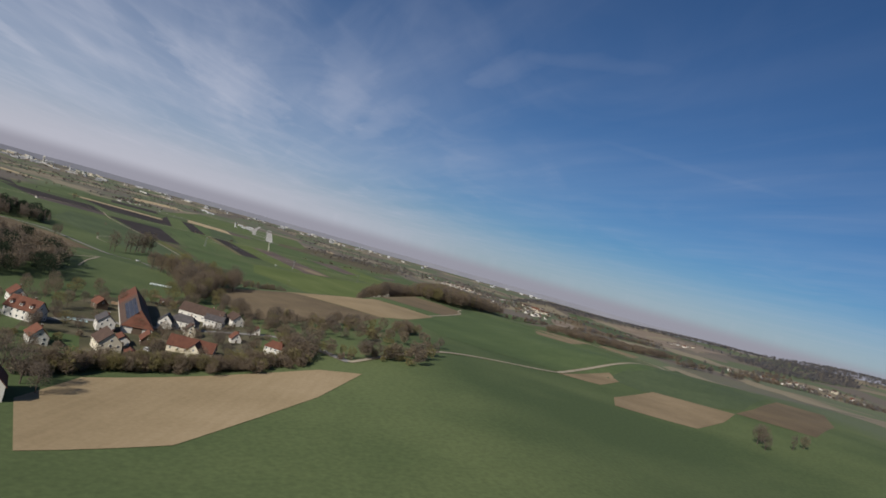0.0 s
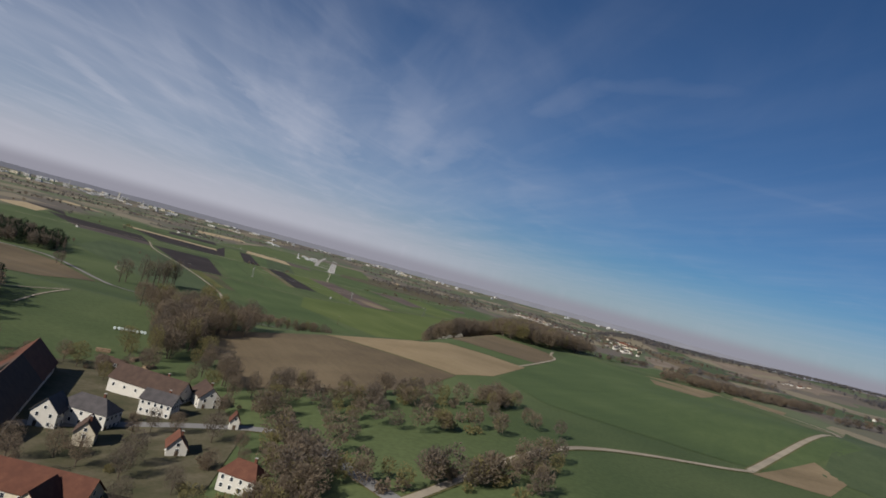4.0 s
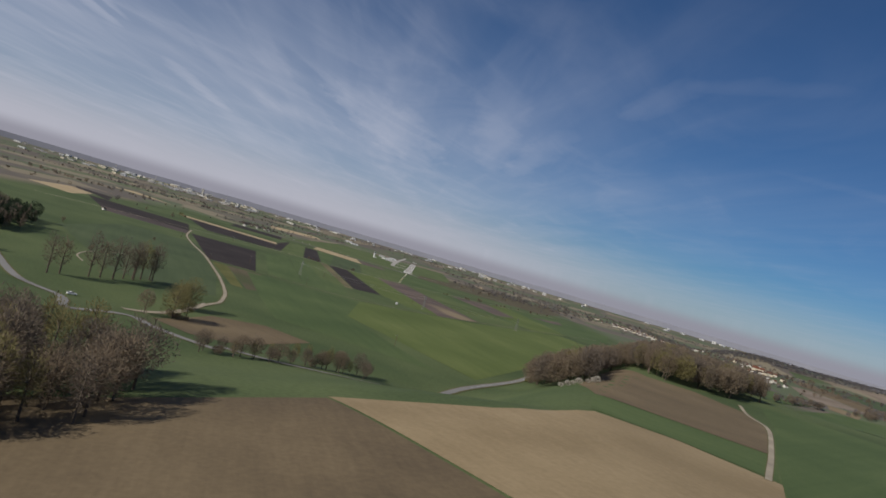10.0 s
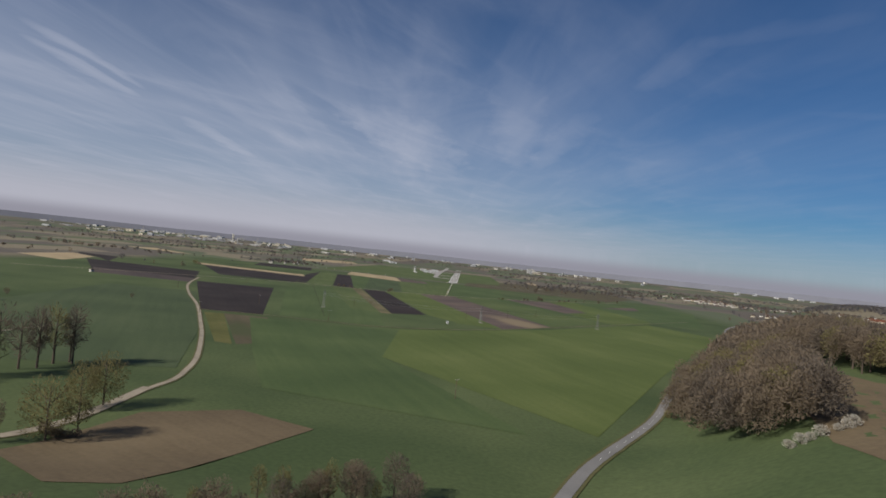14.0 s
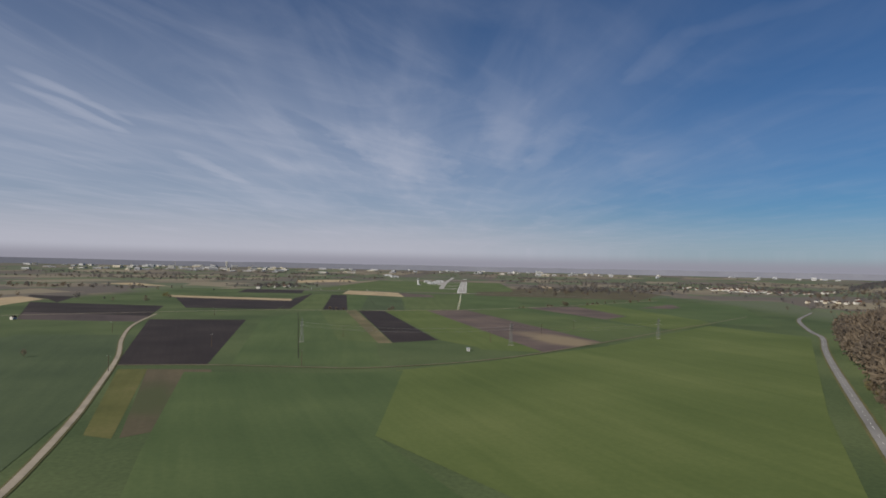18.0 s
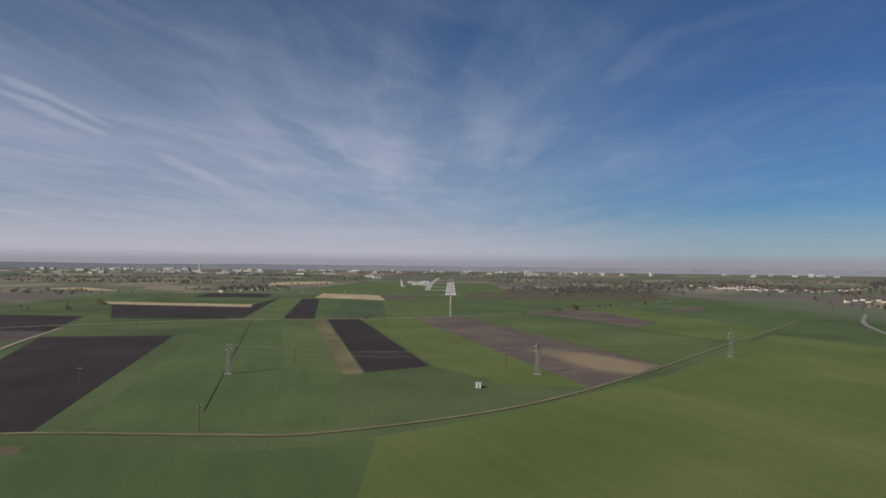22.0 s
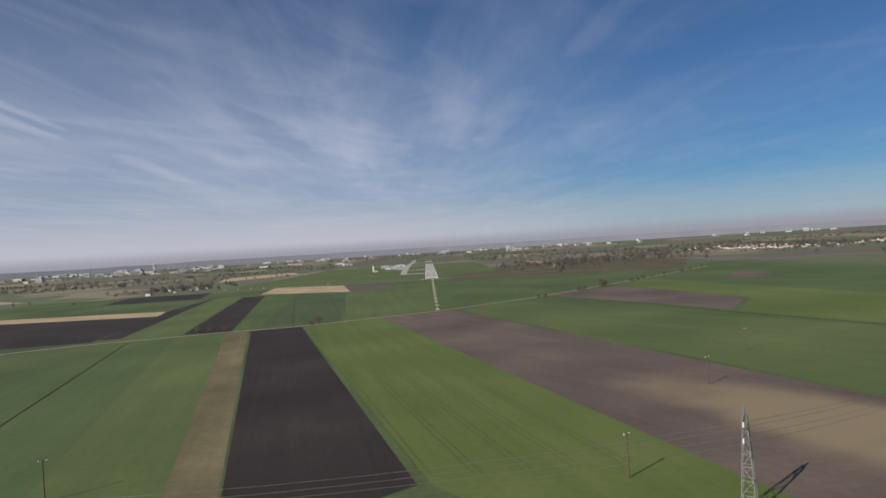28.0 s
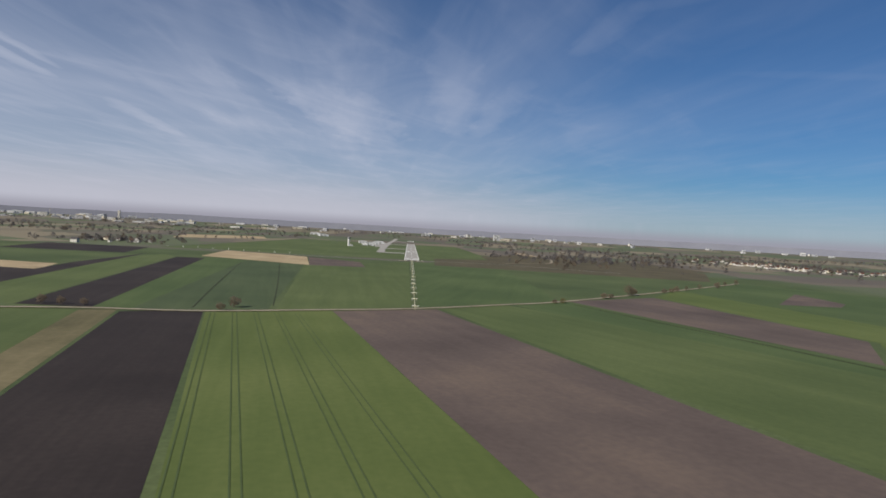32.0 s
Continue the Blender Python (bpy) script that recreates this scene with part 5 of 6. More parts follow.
# ---------------------------------------------------------------- pylons and poles
def pylon(x, y, yaw):
    root = empty("power_pylon", x, y, None, yaw)
    H, b, t = 17.5, 1.15, 0.32

    def corner(z, i):
        r = b + (t - b) * min(1, z / (H - 2))
        sx, sy = ((-1, -1), (1, -1), (1, 1), (-1, 1))[i]
        return (sx * r, sy * r, z)
    for i in range(4):
        bm = bmesh.new()
        beam(bm, corner(-0.4, i), corner(H - 2, i), 0.10, 0.08, 4)
        part("leg", bm, steel, root)
    zs = [0.2, 2.8, 5.2, 7.4, 9.4, 11.2, 12.8, 14.2, 15.5]
    for i in range(4):
        bm = bmesh.new()
        for k in range(len(zs) - 1):
            a, c = (i, (i + 1) % 4) if k % 2 else ((i + 1) % 4, i)
            beam(bm, corner(zs[k], a), corner(zs[k + 1], c), 0.05, None, 3)
            beam(bm, corner(zs[k + 1], a), corner(zs[k + 1], c), 0.04, None, 3)
        tagged(part("bracing", bm, steel, root), kind="stuff")
    bm = bmesh.new()
    beam(bm, (0, 0, H - 2.2), (0, 0, H), 0.32, 0.05, 4)
    part("peak", bm, steel, root)
    for z, half in ((12.6, 2.6), (15.0, 2.0)):
        bm = bmesh.new()
        beam(bm, (-half, 0, z), (half, 0, z), 0.10, None, 4)
        for s in (-1, 1):
            beam(bm, (s * half, 0, z), (s * 0.3, 0, z + 0.8), 0.06, None, 3)
        arm = part("crossarm", bm, steel, root)
        for s in (-1, 1):
            bm = bmesh.new()
            beam(bm, (s * (half - 0.1), 0, z - 0.9), (s * (half - 0.1), 0, z), 0.12, 0.08, 6)
            part("insulator", bm, white, arm)
    bm = bmesh.new()
    for i in range(4):
        box(bm, *corner(0.0, i)[:2], 0.05, 0.7, 0.7, 0.5)
    part("footing", bm, concrete, root)
    return tagged(root, "grey steel lattice power pylon standing in a field", "pylon", "power line pylons")


PY = [(-107, -898, 80), (44, -888, 55), (171, -816, 35)]
py = pylon(*PY[0])
for x, y, yaw in PY[1:]:
    copy_thing(py, place(x, y, yaw))
wire_mat = plain("weathered aluminium cable", (0.40, 0.40, 0.38), 0.4, 0.1, 1.0, 0.8, 0.0)
for i in range(len(PY) - 1):
    for half, z in ((2.5, 11.7), (-2.5, 11.7), (1.9, 14.1), (-1.9, 14.1)):
        ends = []
        for x, y, yaw in (PY[i], PY[i + 1]):
            ends.append(Vector((x + half * math.cos(radians(yaw)), y + half * math.sin(radians(yaw)), float(ter(x, y)) + z)))
        bm = bmesh.new()
        n = 12
        pts = [ends[0].lerp(ends[1], k / n) - Vector((0, 0, 3.2 * 4 * (k / n) * (1 - k / n))) for k in range(n + 1)]
        rings = [[bm.verts.new(q + Vector((0.035 * math.cos(a), 0, 0.035 * math.sin(a)))) for a in (0.5, 2.6, 4.7)] for q in pts]
        for ra, rb in zip(rings, rings[1:]):
            for j in range(3):
                bm.faces.new((ra[j], ra[(j + 1) % 3], rb[(j + 1) % 3], rb[j]))
        bm.faces.new(rings[0])
        bm.faces.new(rings[-1][::-1])
        bmesh.ops.recalc_face_normals(bm, faces=bm.faces[:])
        tagged(part("power_cable", bm, wire_mat, None), "thin sagging power cable strung between pylons", "cable", "power cables")


def pole(x, y):
    root = empty("utility_pole", x, y)
    bm = bmesh.new()
    beam(bm, (0, 0, -0.3), (0, 0, 8.6), 0.17, 0.11, 7)
    part("post", bm, wood_dark, root)
    bm = bmesh.new()
    beam(bm, (-0.8, 0, 8.2), (0.8, 0, 8.2), 0.07, None, 4)
    part("crossarm", bm, steel, root)
    for k in (-0.7, 0.0, 0.7):
        bm = bmesh.new()
        beam(bm, (k, 0, 8.2), (k, 0, 8.55), 0.07, 0.05, 6)
        part("insulator", bm, white, root)
    return tagged(root, "slim wooden utility pole in a field", "pole", "utility poles")


p0 = pole(-157, -937)
for x, y in ((-79, -1005), (-84, -861), (76, -801), (112, -752), (-250, -700), (30, -870), (25, -1230), (-168, -1040), (-262, -870)):
    copy_thing(p0, place(x, y, 30))

# a small white hide and a signal post in the crop
root = empty("field_hut", 13, -925)
bm = bmesh.new()
box(bm, 0, 0, 0.9, 2.2, 2.2, 2.2)
part("wall", bm, white_wall, root)
bm = bmesh.new()
box(bm, 0, 0, 2.1, 2.6, 2.6, 0.18)
part("roof", bm, grey_roof, root)
bm = bmesh.new()
box(bm, 0, -1.12, 0.8, 0.8, 0.08, 1.7)
part("door", bm, steel, root)
tagged(root, "small white hut alone in a crop field", "hut")
for k in range(9):
    bm = bmesh.new()
    beam(bm, (0, 0, -0.1), (0, 0, 1.9), 0.35, 0.25, 6)
    ob = part("marker_post", bm, white, None)
    ob.matrix_basis = place(-330 + 21 * k, 40 - 3 * k)
    tagged(ob, "short white marker post along an airfield road", "post", "marker posts")

# ---------------------------------------------------------------- trees
bark = ramp_mat("grey-brown bark", [(0.055, 0.043, 0.034), (0.085, 0.068, 0.053), (0.12, 0.10, 0.08)], 1.5, 12.0, 0.95, 0.4)
TWIGS = {
    "brown": ramp_mat("bare brown twigs", [(0.150, 0.115, 0.082), (0.200, 0.157, 0.113), (0.255, 0.205, 0.150)], 0.6, 4.0, 0.95, 0.0, island=0.5, spread=0.1),
    "grey": ramp_mat("bare grey twigs", [(0.105, 0.084, 0.068), (0.158, 0.129, 0.102), (0.215, 0.178, 0.142)], 0.6, 4.0, 0.95, 0.0, island=0.5, spread=0.1),
    "bud": ramp_mat("budding yellow-green twigs", [(0.135, 0.118, 0.055), (0.20, 0.175, 0.08), (0.275, 0.24, 0.11)], 0.6, 4.0, 0.95, 0.0, island=0.5, spread=0.1),
    # distance haze is mixed into the next two twig colours
    "pale": ramp_mat("haze-paled distant twigs", [(0.125, 0.114, 0.112), (0.155, 0.142, 0.138), (0.19, 0.174, 0.166)], 0.05, 0.4, 0.95, 0.0, island=0.4, spread=0.1),
    "dusky": ramp_mat("haze-blued distant twigs", [(0.098, 0.099, 0.112), (0.12, 0.12, 0.134), (0.145, 0.143, 0.155)], 0.05, 0.4, 0.95, 0.0, island=0.4, spread=0.1),
    "needle": ramp_mat("dark conifer needles", [(0.016, 0.026, 0.016), (0.028, 0.042, 0.024), (0.044, 0.060, 0.034)], 0.8, 4.0, 0.9, 0.0, island=0.5, spread=0.1),
    "blossom": ramp_mat("white blossom", [(0.30, 0.27, 0.21), (0.46, 0.43, 0.37), (0.62, 0.60, 0.54)], 0.8, 4.0, 0.9, 0.0, island=0.5, spread=0.1),
}
# thin twigs let some of the light through
for m in TWIGS.values():
    nd, ln = m.node_tree.nodes, m.node_tree.links
    bs, mo = nd["Principled BSDF"], nd["Material Output"]
    tr = nd.new("ShaderNodeBsdfTranslucent")
    mx_ = nd.new("ShaderNodeMixShader")
    mx_.inputs[0].default_value = 0.5
    ln.new(bs.inputs["Base Color"].links[0].from_socket, tr.inputs[0])
    ln.new(bs.outputs[0], mx_.inputs[1])
    ln.new(tr.outputs[0], mx_.inputs[2])
    ln.new(mx_.outputs[0], mo.inputs[0])


def crown_quads(seed, shape, n, size, slim=1.0):
    """Sprays of twigs: many small narrow blades spread through the crown, more of them near its outside. Unit height 1."""
    g = np.random.RandomState(seed)
    zlo, zhi, rad, power = shape
    lobes = g.normal(0, 1, (9, 3))
    lobes /= np.linalg.norm(lobes, axis=1)[:, None]
    d = g.normal(0, 1, (n, 3))
    d /= np.linalg.norm(d, axis=1)[:, None]
    bulge = 0.74 + 0.34 * np.max(np.clip(d @ lobes.T, 0, 1) ** 6, axis=1)
    r = g.uniform(0.10, 1.0, n) ** 0.42 * bulge
    mid, half = (zlo + zhi) / 2, (zhi - zlo) / 2
    c = d * r[:, None] * [rad, rad, half]
    if power:
        k = 1 - np.clip((c[:, 2] / half + 1) / 2, 0, 1) * power
        c[:, :2] *= k[:, None]
    c[:, 2] += mid
    out = d * (0.35 if rad < 0.2 else 1.0) + g.normal(0, 0.6 if rad > 0.2 else 0.3, (n, 3)) + [0, 0, 1.1 if rad < 0.2 else 0.5]
    out /= np.linalg.norm(out, axis=1)[:, None]
    sidev = np.cross(out, g.normal(0, 1, (n, 3)))
    sidev /= np.linalg.norm(sidev, axis=1)[:, None]
    ln_, wd = size * g.uniform(0.6, 1.5, n)[:, None], size * slim * g.uniform(0.10, 0.30, n)[:, None]
    q = np.stack([c - out * ln_ / 2 - sidev * wd / 4, c - out * ln_ / 2 + sidev * wd / 4, c + out * ln_ / 2 + sidev * wd, c + out * ln_ / 2 - sidev * wd], 1)
    return q.reshape(-1, 3)


SHAPES = {
    "round": ((0.14, 1.0, 0.38, 0.0), 1500, 0.046),
    "tall": ((0.16, 1.0, 0.20, -0.1), 800, 0.042),
    "poplar": ((0.14, 1.0, 0.20, -0.1), 620, 0.060),
    "wide": ((0.05, 1.0, 0.46, 0.2), 1900, 0.044),
    "cone": ((0.06, 1.0, 0.26, 0.95), 620, 0.060),
    "shrub": ((0.02, 1.0, 0.62, 0.1), 260, 0.17),
}


def tree_mesh(name, seed, shape, twigs):
    form, n, size = SHAPES[shape]
    q = crown_quads(seed, form, int(n * 1.15), size, 0.30 if shape == "poplar" else 0.85 if shape == "shrub" else 0.62)
    me = bpy.data.meshes.new("crown")
    me.from_pydata(q.tolist(), [], np.arange(len(q)).reshape(-1, 4).tolist())
    me.materials.append(TWIGS[twigs])
    bm = bmesh.new()
    g = random.Random(seed)
    top = 0.72 if shape != "shrub" else 0.4
    beam(bm, (0, 0, -0.02), (0.01, 0, top * 0.5), 0.020, 0.014, 6)
    beam(bm, (0.01, 0, top * 0.5), (0, 0.01, top + 0.12), 0.014, 0.004, 5)
    zlo, zhi, rad, power = form
    for k in range(9):
        z = zlo + (zhi - zlo) * (0.05 + 0.075 * k)
        a = k * 2.4 + g.uniform(-0.4, 0.4)
        rr_ = rad * g.uniform(0.6, 0.9) * (1 - power * 0.5)
        beam(bm, (0, 0, z), (rr_ * math.cos(a), rr_ * math.sin(a), min(zhi, z + rr_ * g.uniform(0.5, 1.1))), 0.008, 0.002, 4)
    tm = bpy.data.meshes.new("trunk")
    bm.to_mesh(tm)
    bm.free()
    tm.materials.append(bark)
    return tm, me


TREES = {}
LABELS = {
    ("round", "brown"): "bare brown deciduous tree with a rounded crown", ("round", "grey"): "bare grey-brown deciduous tree", ("tall", "brown"): "tall slender bare poplar",
    ("tall", "grey"): "tall slender bare grey tree", ("wide", "bud"): "broad willow with yellow-green buds", ("round", "bud"): "budding tree with a yellowish crown",
    ("cone", "needle"): "dark green conifer", ("shrub", "brown"): "bare brown bush", ("shrub", "bud"): "budding yellow-green bush", ("shrub", "blossom"): "white blossoming bush",
    ("poplar", "brown"): "tall bare poplar with a wispy brown crown", ("poplar", "bud"): "tall poplar with a wispy yellowish crown", ("poplar", "grey"): "tall bare poplar with a wispy grey crown", ("wide", "brown"): "broad bare brown tree", ("tall", "bud"): "tall budding tree with a yellowish crown",
}


def tree(shape, twigs, x, y, h, group="", variant=0, where=""):
    key = (shape, twigs, variant)
    if key not in TREES:
        TREES[key] = tree_mesh("tree", 100 + len(TREES) * 7, shape, twigs)
    tm, me = TREES[key]
    g = random.Random(int(x * 13 + y * 7))
    root = new("bush" if shape == "shrub" else "tree")
    root.empty_display_size = 0.3
    root.matrix_basis = place(x, y, g.uniform(0, 360), h * g.uniform(0.95, 1.1), None, h)
    for nm, m in (("trunk", tm), ("crown", me)):
        o = new(nm, m)
        o.parent = root
    tagged(root, LABELS[(shape, twigs)] + where, "bush" if shape == "shrub" else "tree", group)
    return root


def joined_trees(name, items, label, thin=1):
    """Woods that nobody could count: crowns and trunks of many trees in one mesh."""
    parts_v = []
    mats = []
    g = np.random.RandomState(len(items))
    protos = {}
    for (x, y, h, shape, twigs) in items:
        k = (shape, twigs, g.randint(0, 3))
        if k not in protos:
            form, n, size = SHAPES[shape]
            protos[k] = crown_quads(900 + len(protos), form, max(24, n // thin), size * math.sqrt(thin) * 0.9)
        a = g.uniform(0, 6.28)
        q = protos[k] * [h * g.uniform(0.95, 1.2), h * g.uniform(0.95, 1.2), h]
        rot = np.array([[math.cos(a), -math.sin(a), 0], [math.sin(a), math.cos(a), 0], [0, 0, 1]])
        parts_v.append(q @ rot.T + [x, y, float(ter(x, y))])
        mats.append(np.full(len(q) // 4, list(TWIGS).index(twigs)))
    v = np.concatenate(parts_v)
    me = bpy.data.meshes.new(name)
    nq = len(v) // 4
    me.vertices.add(len(v))
    me.vertices.foreach_set("co", v.astype(np.float32).ravel())
    me.loops.add(nq * 4)
    me.loops.foreach_set("vertex_index", np.arange(nq * 4, dtype=np.int32))
    me.polygons.add(nq)
    me.polygons.foreach_set("loop_start", np.arange(0, nq * 4, 4, dtype=np.int32))
    for m in TWIGS.values():
        me.materials.append(m)
    me.polygons.foreach_set("material_index", np.concatenate(mats).astype(np.int32))
    me.update(calc_edges=True)
    me.validate()
    return tagged(new(name, me), label, "trees", kind="stuff")


def inside(poly, x, y):
    r, j = False, len(poly) - 1
    for i in range(len(poly)):
        (xi, yi), (xj, yj) = poly[i], poly[j]
        if (yi > y) != (yj > y) and x < (xj - xi) * (y - yi) / (yj - yi) + xi:
            r = not r
        j = i
    return r


def scatter(poly, step, rnd, jitter=0.45):
    xs_, ys_ = [p[0] for p in poly], [p[1] for p in poly]
    out = []
    y = min(ys_)
    while y < max(ys_):
        x = min(xs_)
        while x < max(xs_):
            px, py_ = x + rnd.uniform(-jitter, jitter) * step, y + rnd.uniform(-jitter, jitter) * step
            if inside(poly, px, py_):
                out.append((px, py_))
            x += step
        y += step
    return out


# the wooded valley edge
rnd = random.Random(77)
SLOPE_WOOD = [(118, -1226), (157, -1142), (248, -952), (332, -792), (350, -770), (384, -830), (334, -930), (254, -1060), (192, -1178), (156, -1252), (124, -1332), (110, -1318), (110, -1272)]
UPPER_WOOD = [(190, -1180), (250, -1060), (330, -930), (400, -880), (420, -960), (360, -1010), (330, -1120), (290, -1205), (238, -1256), (192, -1246)]
wood_spots = [(x, y) for x, y in scatter(SLOPE_WOOD, 7.6, rnd) + scatter(UPPER_WOOD, 8.5, rnd)]
near_wood = [s for s in wood_spots if s[1] < -1075]
far_wood = [s for s in wood_spots if s[1] >= -1075]
rnd.shuffle(near_wood)
for i, (x, y) in enumerate(near_wood[:55]):
    low = y < -1290
    sh, tw = rnd.choice((("round", "brown"), ("round", "brown"), ("round", "brown"), ("tall", "brown"), ("round", "grey"), ("round", "grey"))) if not low else rnd.choice((("round", "bud"), ("cone", "needle"), ("tall", "brown"), ("round", "brown")))
    tree(sh, tw, x, y, rnd.uniform(17, 22), "trees of a wooded slope", rnd.randint(0, 2), " in a wood")
joined_trees("wood", [(x, y, rnd.uniform(17, 22), rnd.choice(("round", "round", "tall")), rnd.choice(("brown", "brown", "brown", "brown", "grey", "grey", "grey", "bud"))) for x, y in near_wood[55:]], "bare brown spring wood above a country road", 1)
joined_trees("wood", [(x, y, rnd.uniform(17, 22), "round", rnd.choice(("brown", "brown", "grey"))) for x, y in far_wood], "bare brown spring wood on a slope", 8)
for k in range(7):
    tree("shrub", "blossom", 112 + 3.0 * k + rnd.uniform(-1, 1), -1338 + 0.8 * k, rnd.uniform(2.5, 4), "blossoming bushes", 0, " at a wood's foot")

for i in range(60):
    u = rnd.random()
    x, y = 116 + 96 * u + rnd.uniform(0, 4), -1226 + 200 * u
    tree("shrub", rnd.choice(("brown", "brown", "bud")), x, y, rnd.uniform(2.0, 4.5), "bushes along a wood", rnd.randint(0, 1), " at a wood's edge")
# copse and tree rows west of the path
COPSE = [(-64, -1594), (-52, -1628), (-40, -1622), (-44, -1580), (-46, -1556), (-26, -1532), (-28, -1504), (-46, -1488), (-74, -1490), (-96, -1480), (-94, -1500), (-68, -1538)]
for x, y in scatter(COPSE, 7.2, rnd):
    sh, tw = rnd.choice((("round", "grey"), ("round", "brown"), ("wide", "brown"), ("tall", "grey"), ("tall", "bud")))
    tree(sh, tw, x, y, rnd.uniform(12, 19), "trees of a copse", rnd.randint(0, 2), " in a copse")
for i in range(30):
    u = i / 29
    sh, tw = rnd.choice((("round", "brown"), ("tall", "bud"), ("round", "grey"), ("shrub", "brown")))
    tree(sh, tw, -46 + 60 * u + rnd.gauss(0, 2), -1404 + 50 * u + rnd.gauss(0, 4), rnd.uniform(7, 12) if sh != "shrub" else 4, "trees along a road", rnd.randint(0, 1), " beside a road")
for x, y in ((-149, -1283), (-145, -1276), (-144, -1265), (-142, -1257), (-140, -1250), (-137, -1244), (-152, -1290), (-160, -1305), (-163, -1312), (-140, -1260), (-134, -1247)):
    tree("poplar", rnd.choice(("brown", "bud", "grey")), x, y, rnd.uniform(22, 28), "row of poplars", rnd.randint(0, 2), " in a meadow row")
for x, y, h, s, t_ in ((-95, -1345, 13, "round", "brown"), (-84, -1338, 18, "wide", "bud"), (-90, -1300, 18, "wide", "bud"), (-93, -1308, 16, "wide", "bud"), (-80, -1330, 12, "round", "bud"),
                       (-217, -1295, 14, "tall", "grey"), (-222, -1292, 12, "round", "grey"), (-240, -1000, 5, "round", "brown"), (-300, -1060, 6, "round", "brown"), (-206, -1185, 5, "round", "brown")):
    tree(s, t_, x, y, h, "", 0, " standing in a meadow")
for k in range(6):
    tree("shrub", "brown", -88 + 1.8 * k, -1334 + rnd.uniform(-2, 2), rnd.uniform(2.5, 4), "bushes below willows", 0, " below willows")
# dark woods on the far west side
WEST = [(-292, -1228), (-258, -1212), (-264, -1166), (-300, -1100), (-380, -1080), (-430, -1140), (-410, -1236)]
joined_trees("wood", [(x, y, rnd.uniform(12, 17), "cone" if rnd.random() < 0.5 else "round", "needle" if rnd.random() < 0.55 else "grey") for x, y in scatter(WEST, 8, rnd)], "dark mixed wood with conifers across a meadow", 4)
WEST2 = [(-172, -1512), (-145, -1548), (-128, -1600), (-121, -1652), (-150, -1680), (-200, -1620), (-215, -1540)]
joined_trees("wood", [(x, y, rnd.uniform(10, 15), "round", rnd.choice(("grey", "needle", "brown"))) for x, y in scatter(WEST2, 8, rnd)], "dark wood beside a village meadow", 3)

# hedges and gardens of the village
LINE = [(-74.1, -1822.9), (-55.1, -1801.4), (-33.4, -1789.4), (-7.8, -1776.1), (13.4, -1750.9)]
hedge = []
for i in range(300):
    u = rnd.uniform(0, len(LINE) - 1.001)
    k = int(u)
    a, b = LINE[k], LINE[k + 1]
    x, y = a[0] + (b[0] - a[0]) * (u - k) + rnd.gauss(0, 3), a[1] + (b[1] - a[1]) * (u - k) + rnd.gauss(0, 3.6)
    if i % 3:
        tree("shrub", rnd.choice(("brown", "brown", "bud")), x, y, rnd.uniform(3, 5.5), "bushes of a hedge", rnd.randint(0, 1), " in a hedge")
    else:
        hedge.append((x, y, rnd.uniform(5, 8), "round", rnd.choice(("brown", "brown", "bud"))))
joined_trees("hedge", hedge, "tall bare brown hedge along a ploughed field", 2)
bank = []
for line, wide, n in (([(-10, -1688), (33, -1656), (77, -1640), (92, -1622)], 4.5, 74), ([(4, -1746), (37, -1735), (66, -1732), (84, -1700)], 4.5, 66), ([(0, -1700), (14, -1716), (10, -1738)], 4.0, 24), ([(20, -1690), (60, -1680), (84, -1660)], 9.0, 26)):
    for i in range(n):
        u = rnd.uniform(0, len(line) - 1.001)
        k = int(u)
        x = line[k][0] + (line[k + 1][0] - line[k][0]) * (u - k) + rnd.gauss(0, wide)
        y = line[k][1] + (line[k + 1][1] - line[k][1]) * (u - k) + rnd.gauss(0, wide)
        sh, tw, h = rnd.choice((("round", "brown", 8.5), ("round", "brown", 7.5), ("shrub", "brown", 3.4), ("round", "grey", 8.5), ("round", "bud", 6.5), ("shrub", "bud", 3.2)))
        bank.append((x, y, h * rnd.uniform(0.8, 1.25), sh, tw))
joined_trees("thicket", bank, "bare brown tree rows on an overgrown bank", 3)
for x, y, h in ((-47.6, -1742.5, 9), (-58.9, -1737.9, 8), (-26.8, -1712.9, 7), (-24, -1746, 8), (-77.9, -1756.6, 7), (-90.3, -1770.8, 9), (-102.6, -1737.6, 10), (-76, -1683.6, 9), (-87.4, -1677.9, 8), (-66.5, -1657.2, 10), (-45.7, -1649.7, 11), (-13.6, -1668.5, 9), (-94, -1713.9, 9),
                (-106.4, -1704.5, 10), (-113.9, -1742.4, 9), (-44.7, -1772.8, 8), (-19.3, -1761.8, 7), (-7.8, -1736.8, 6), (9.5, -1726.1, 7), (-79.8, -1808.7, 9), (-91.2, -1822.9, 8), (-99.7, -1785, 9), (-57, -1663.1, 9), (-28.7, -1641.7, 9), (-62.7, -1619.5, 12), (-95, -1657.1, 9), (-112, -1676, 10)):
    tree("round", rnd.choice(("brown", "bud", "grey", "brown")), x, y, h, "garden trees", rnd.randint(0, 2), " in a village garden")

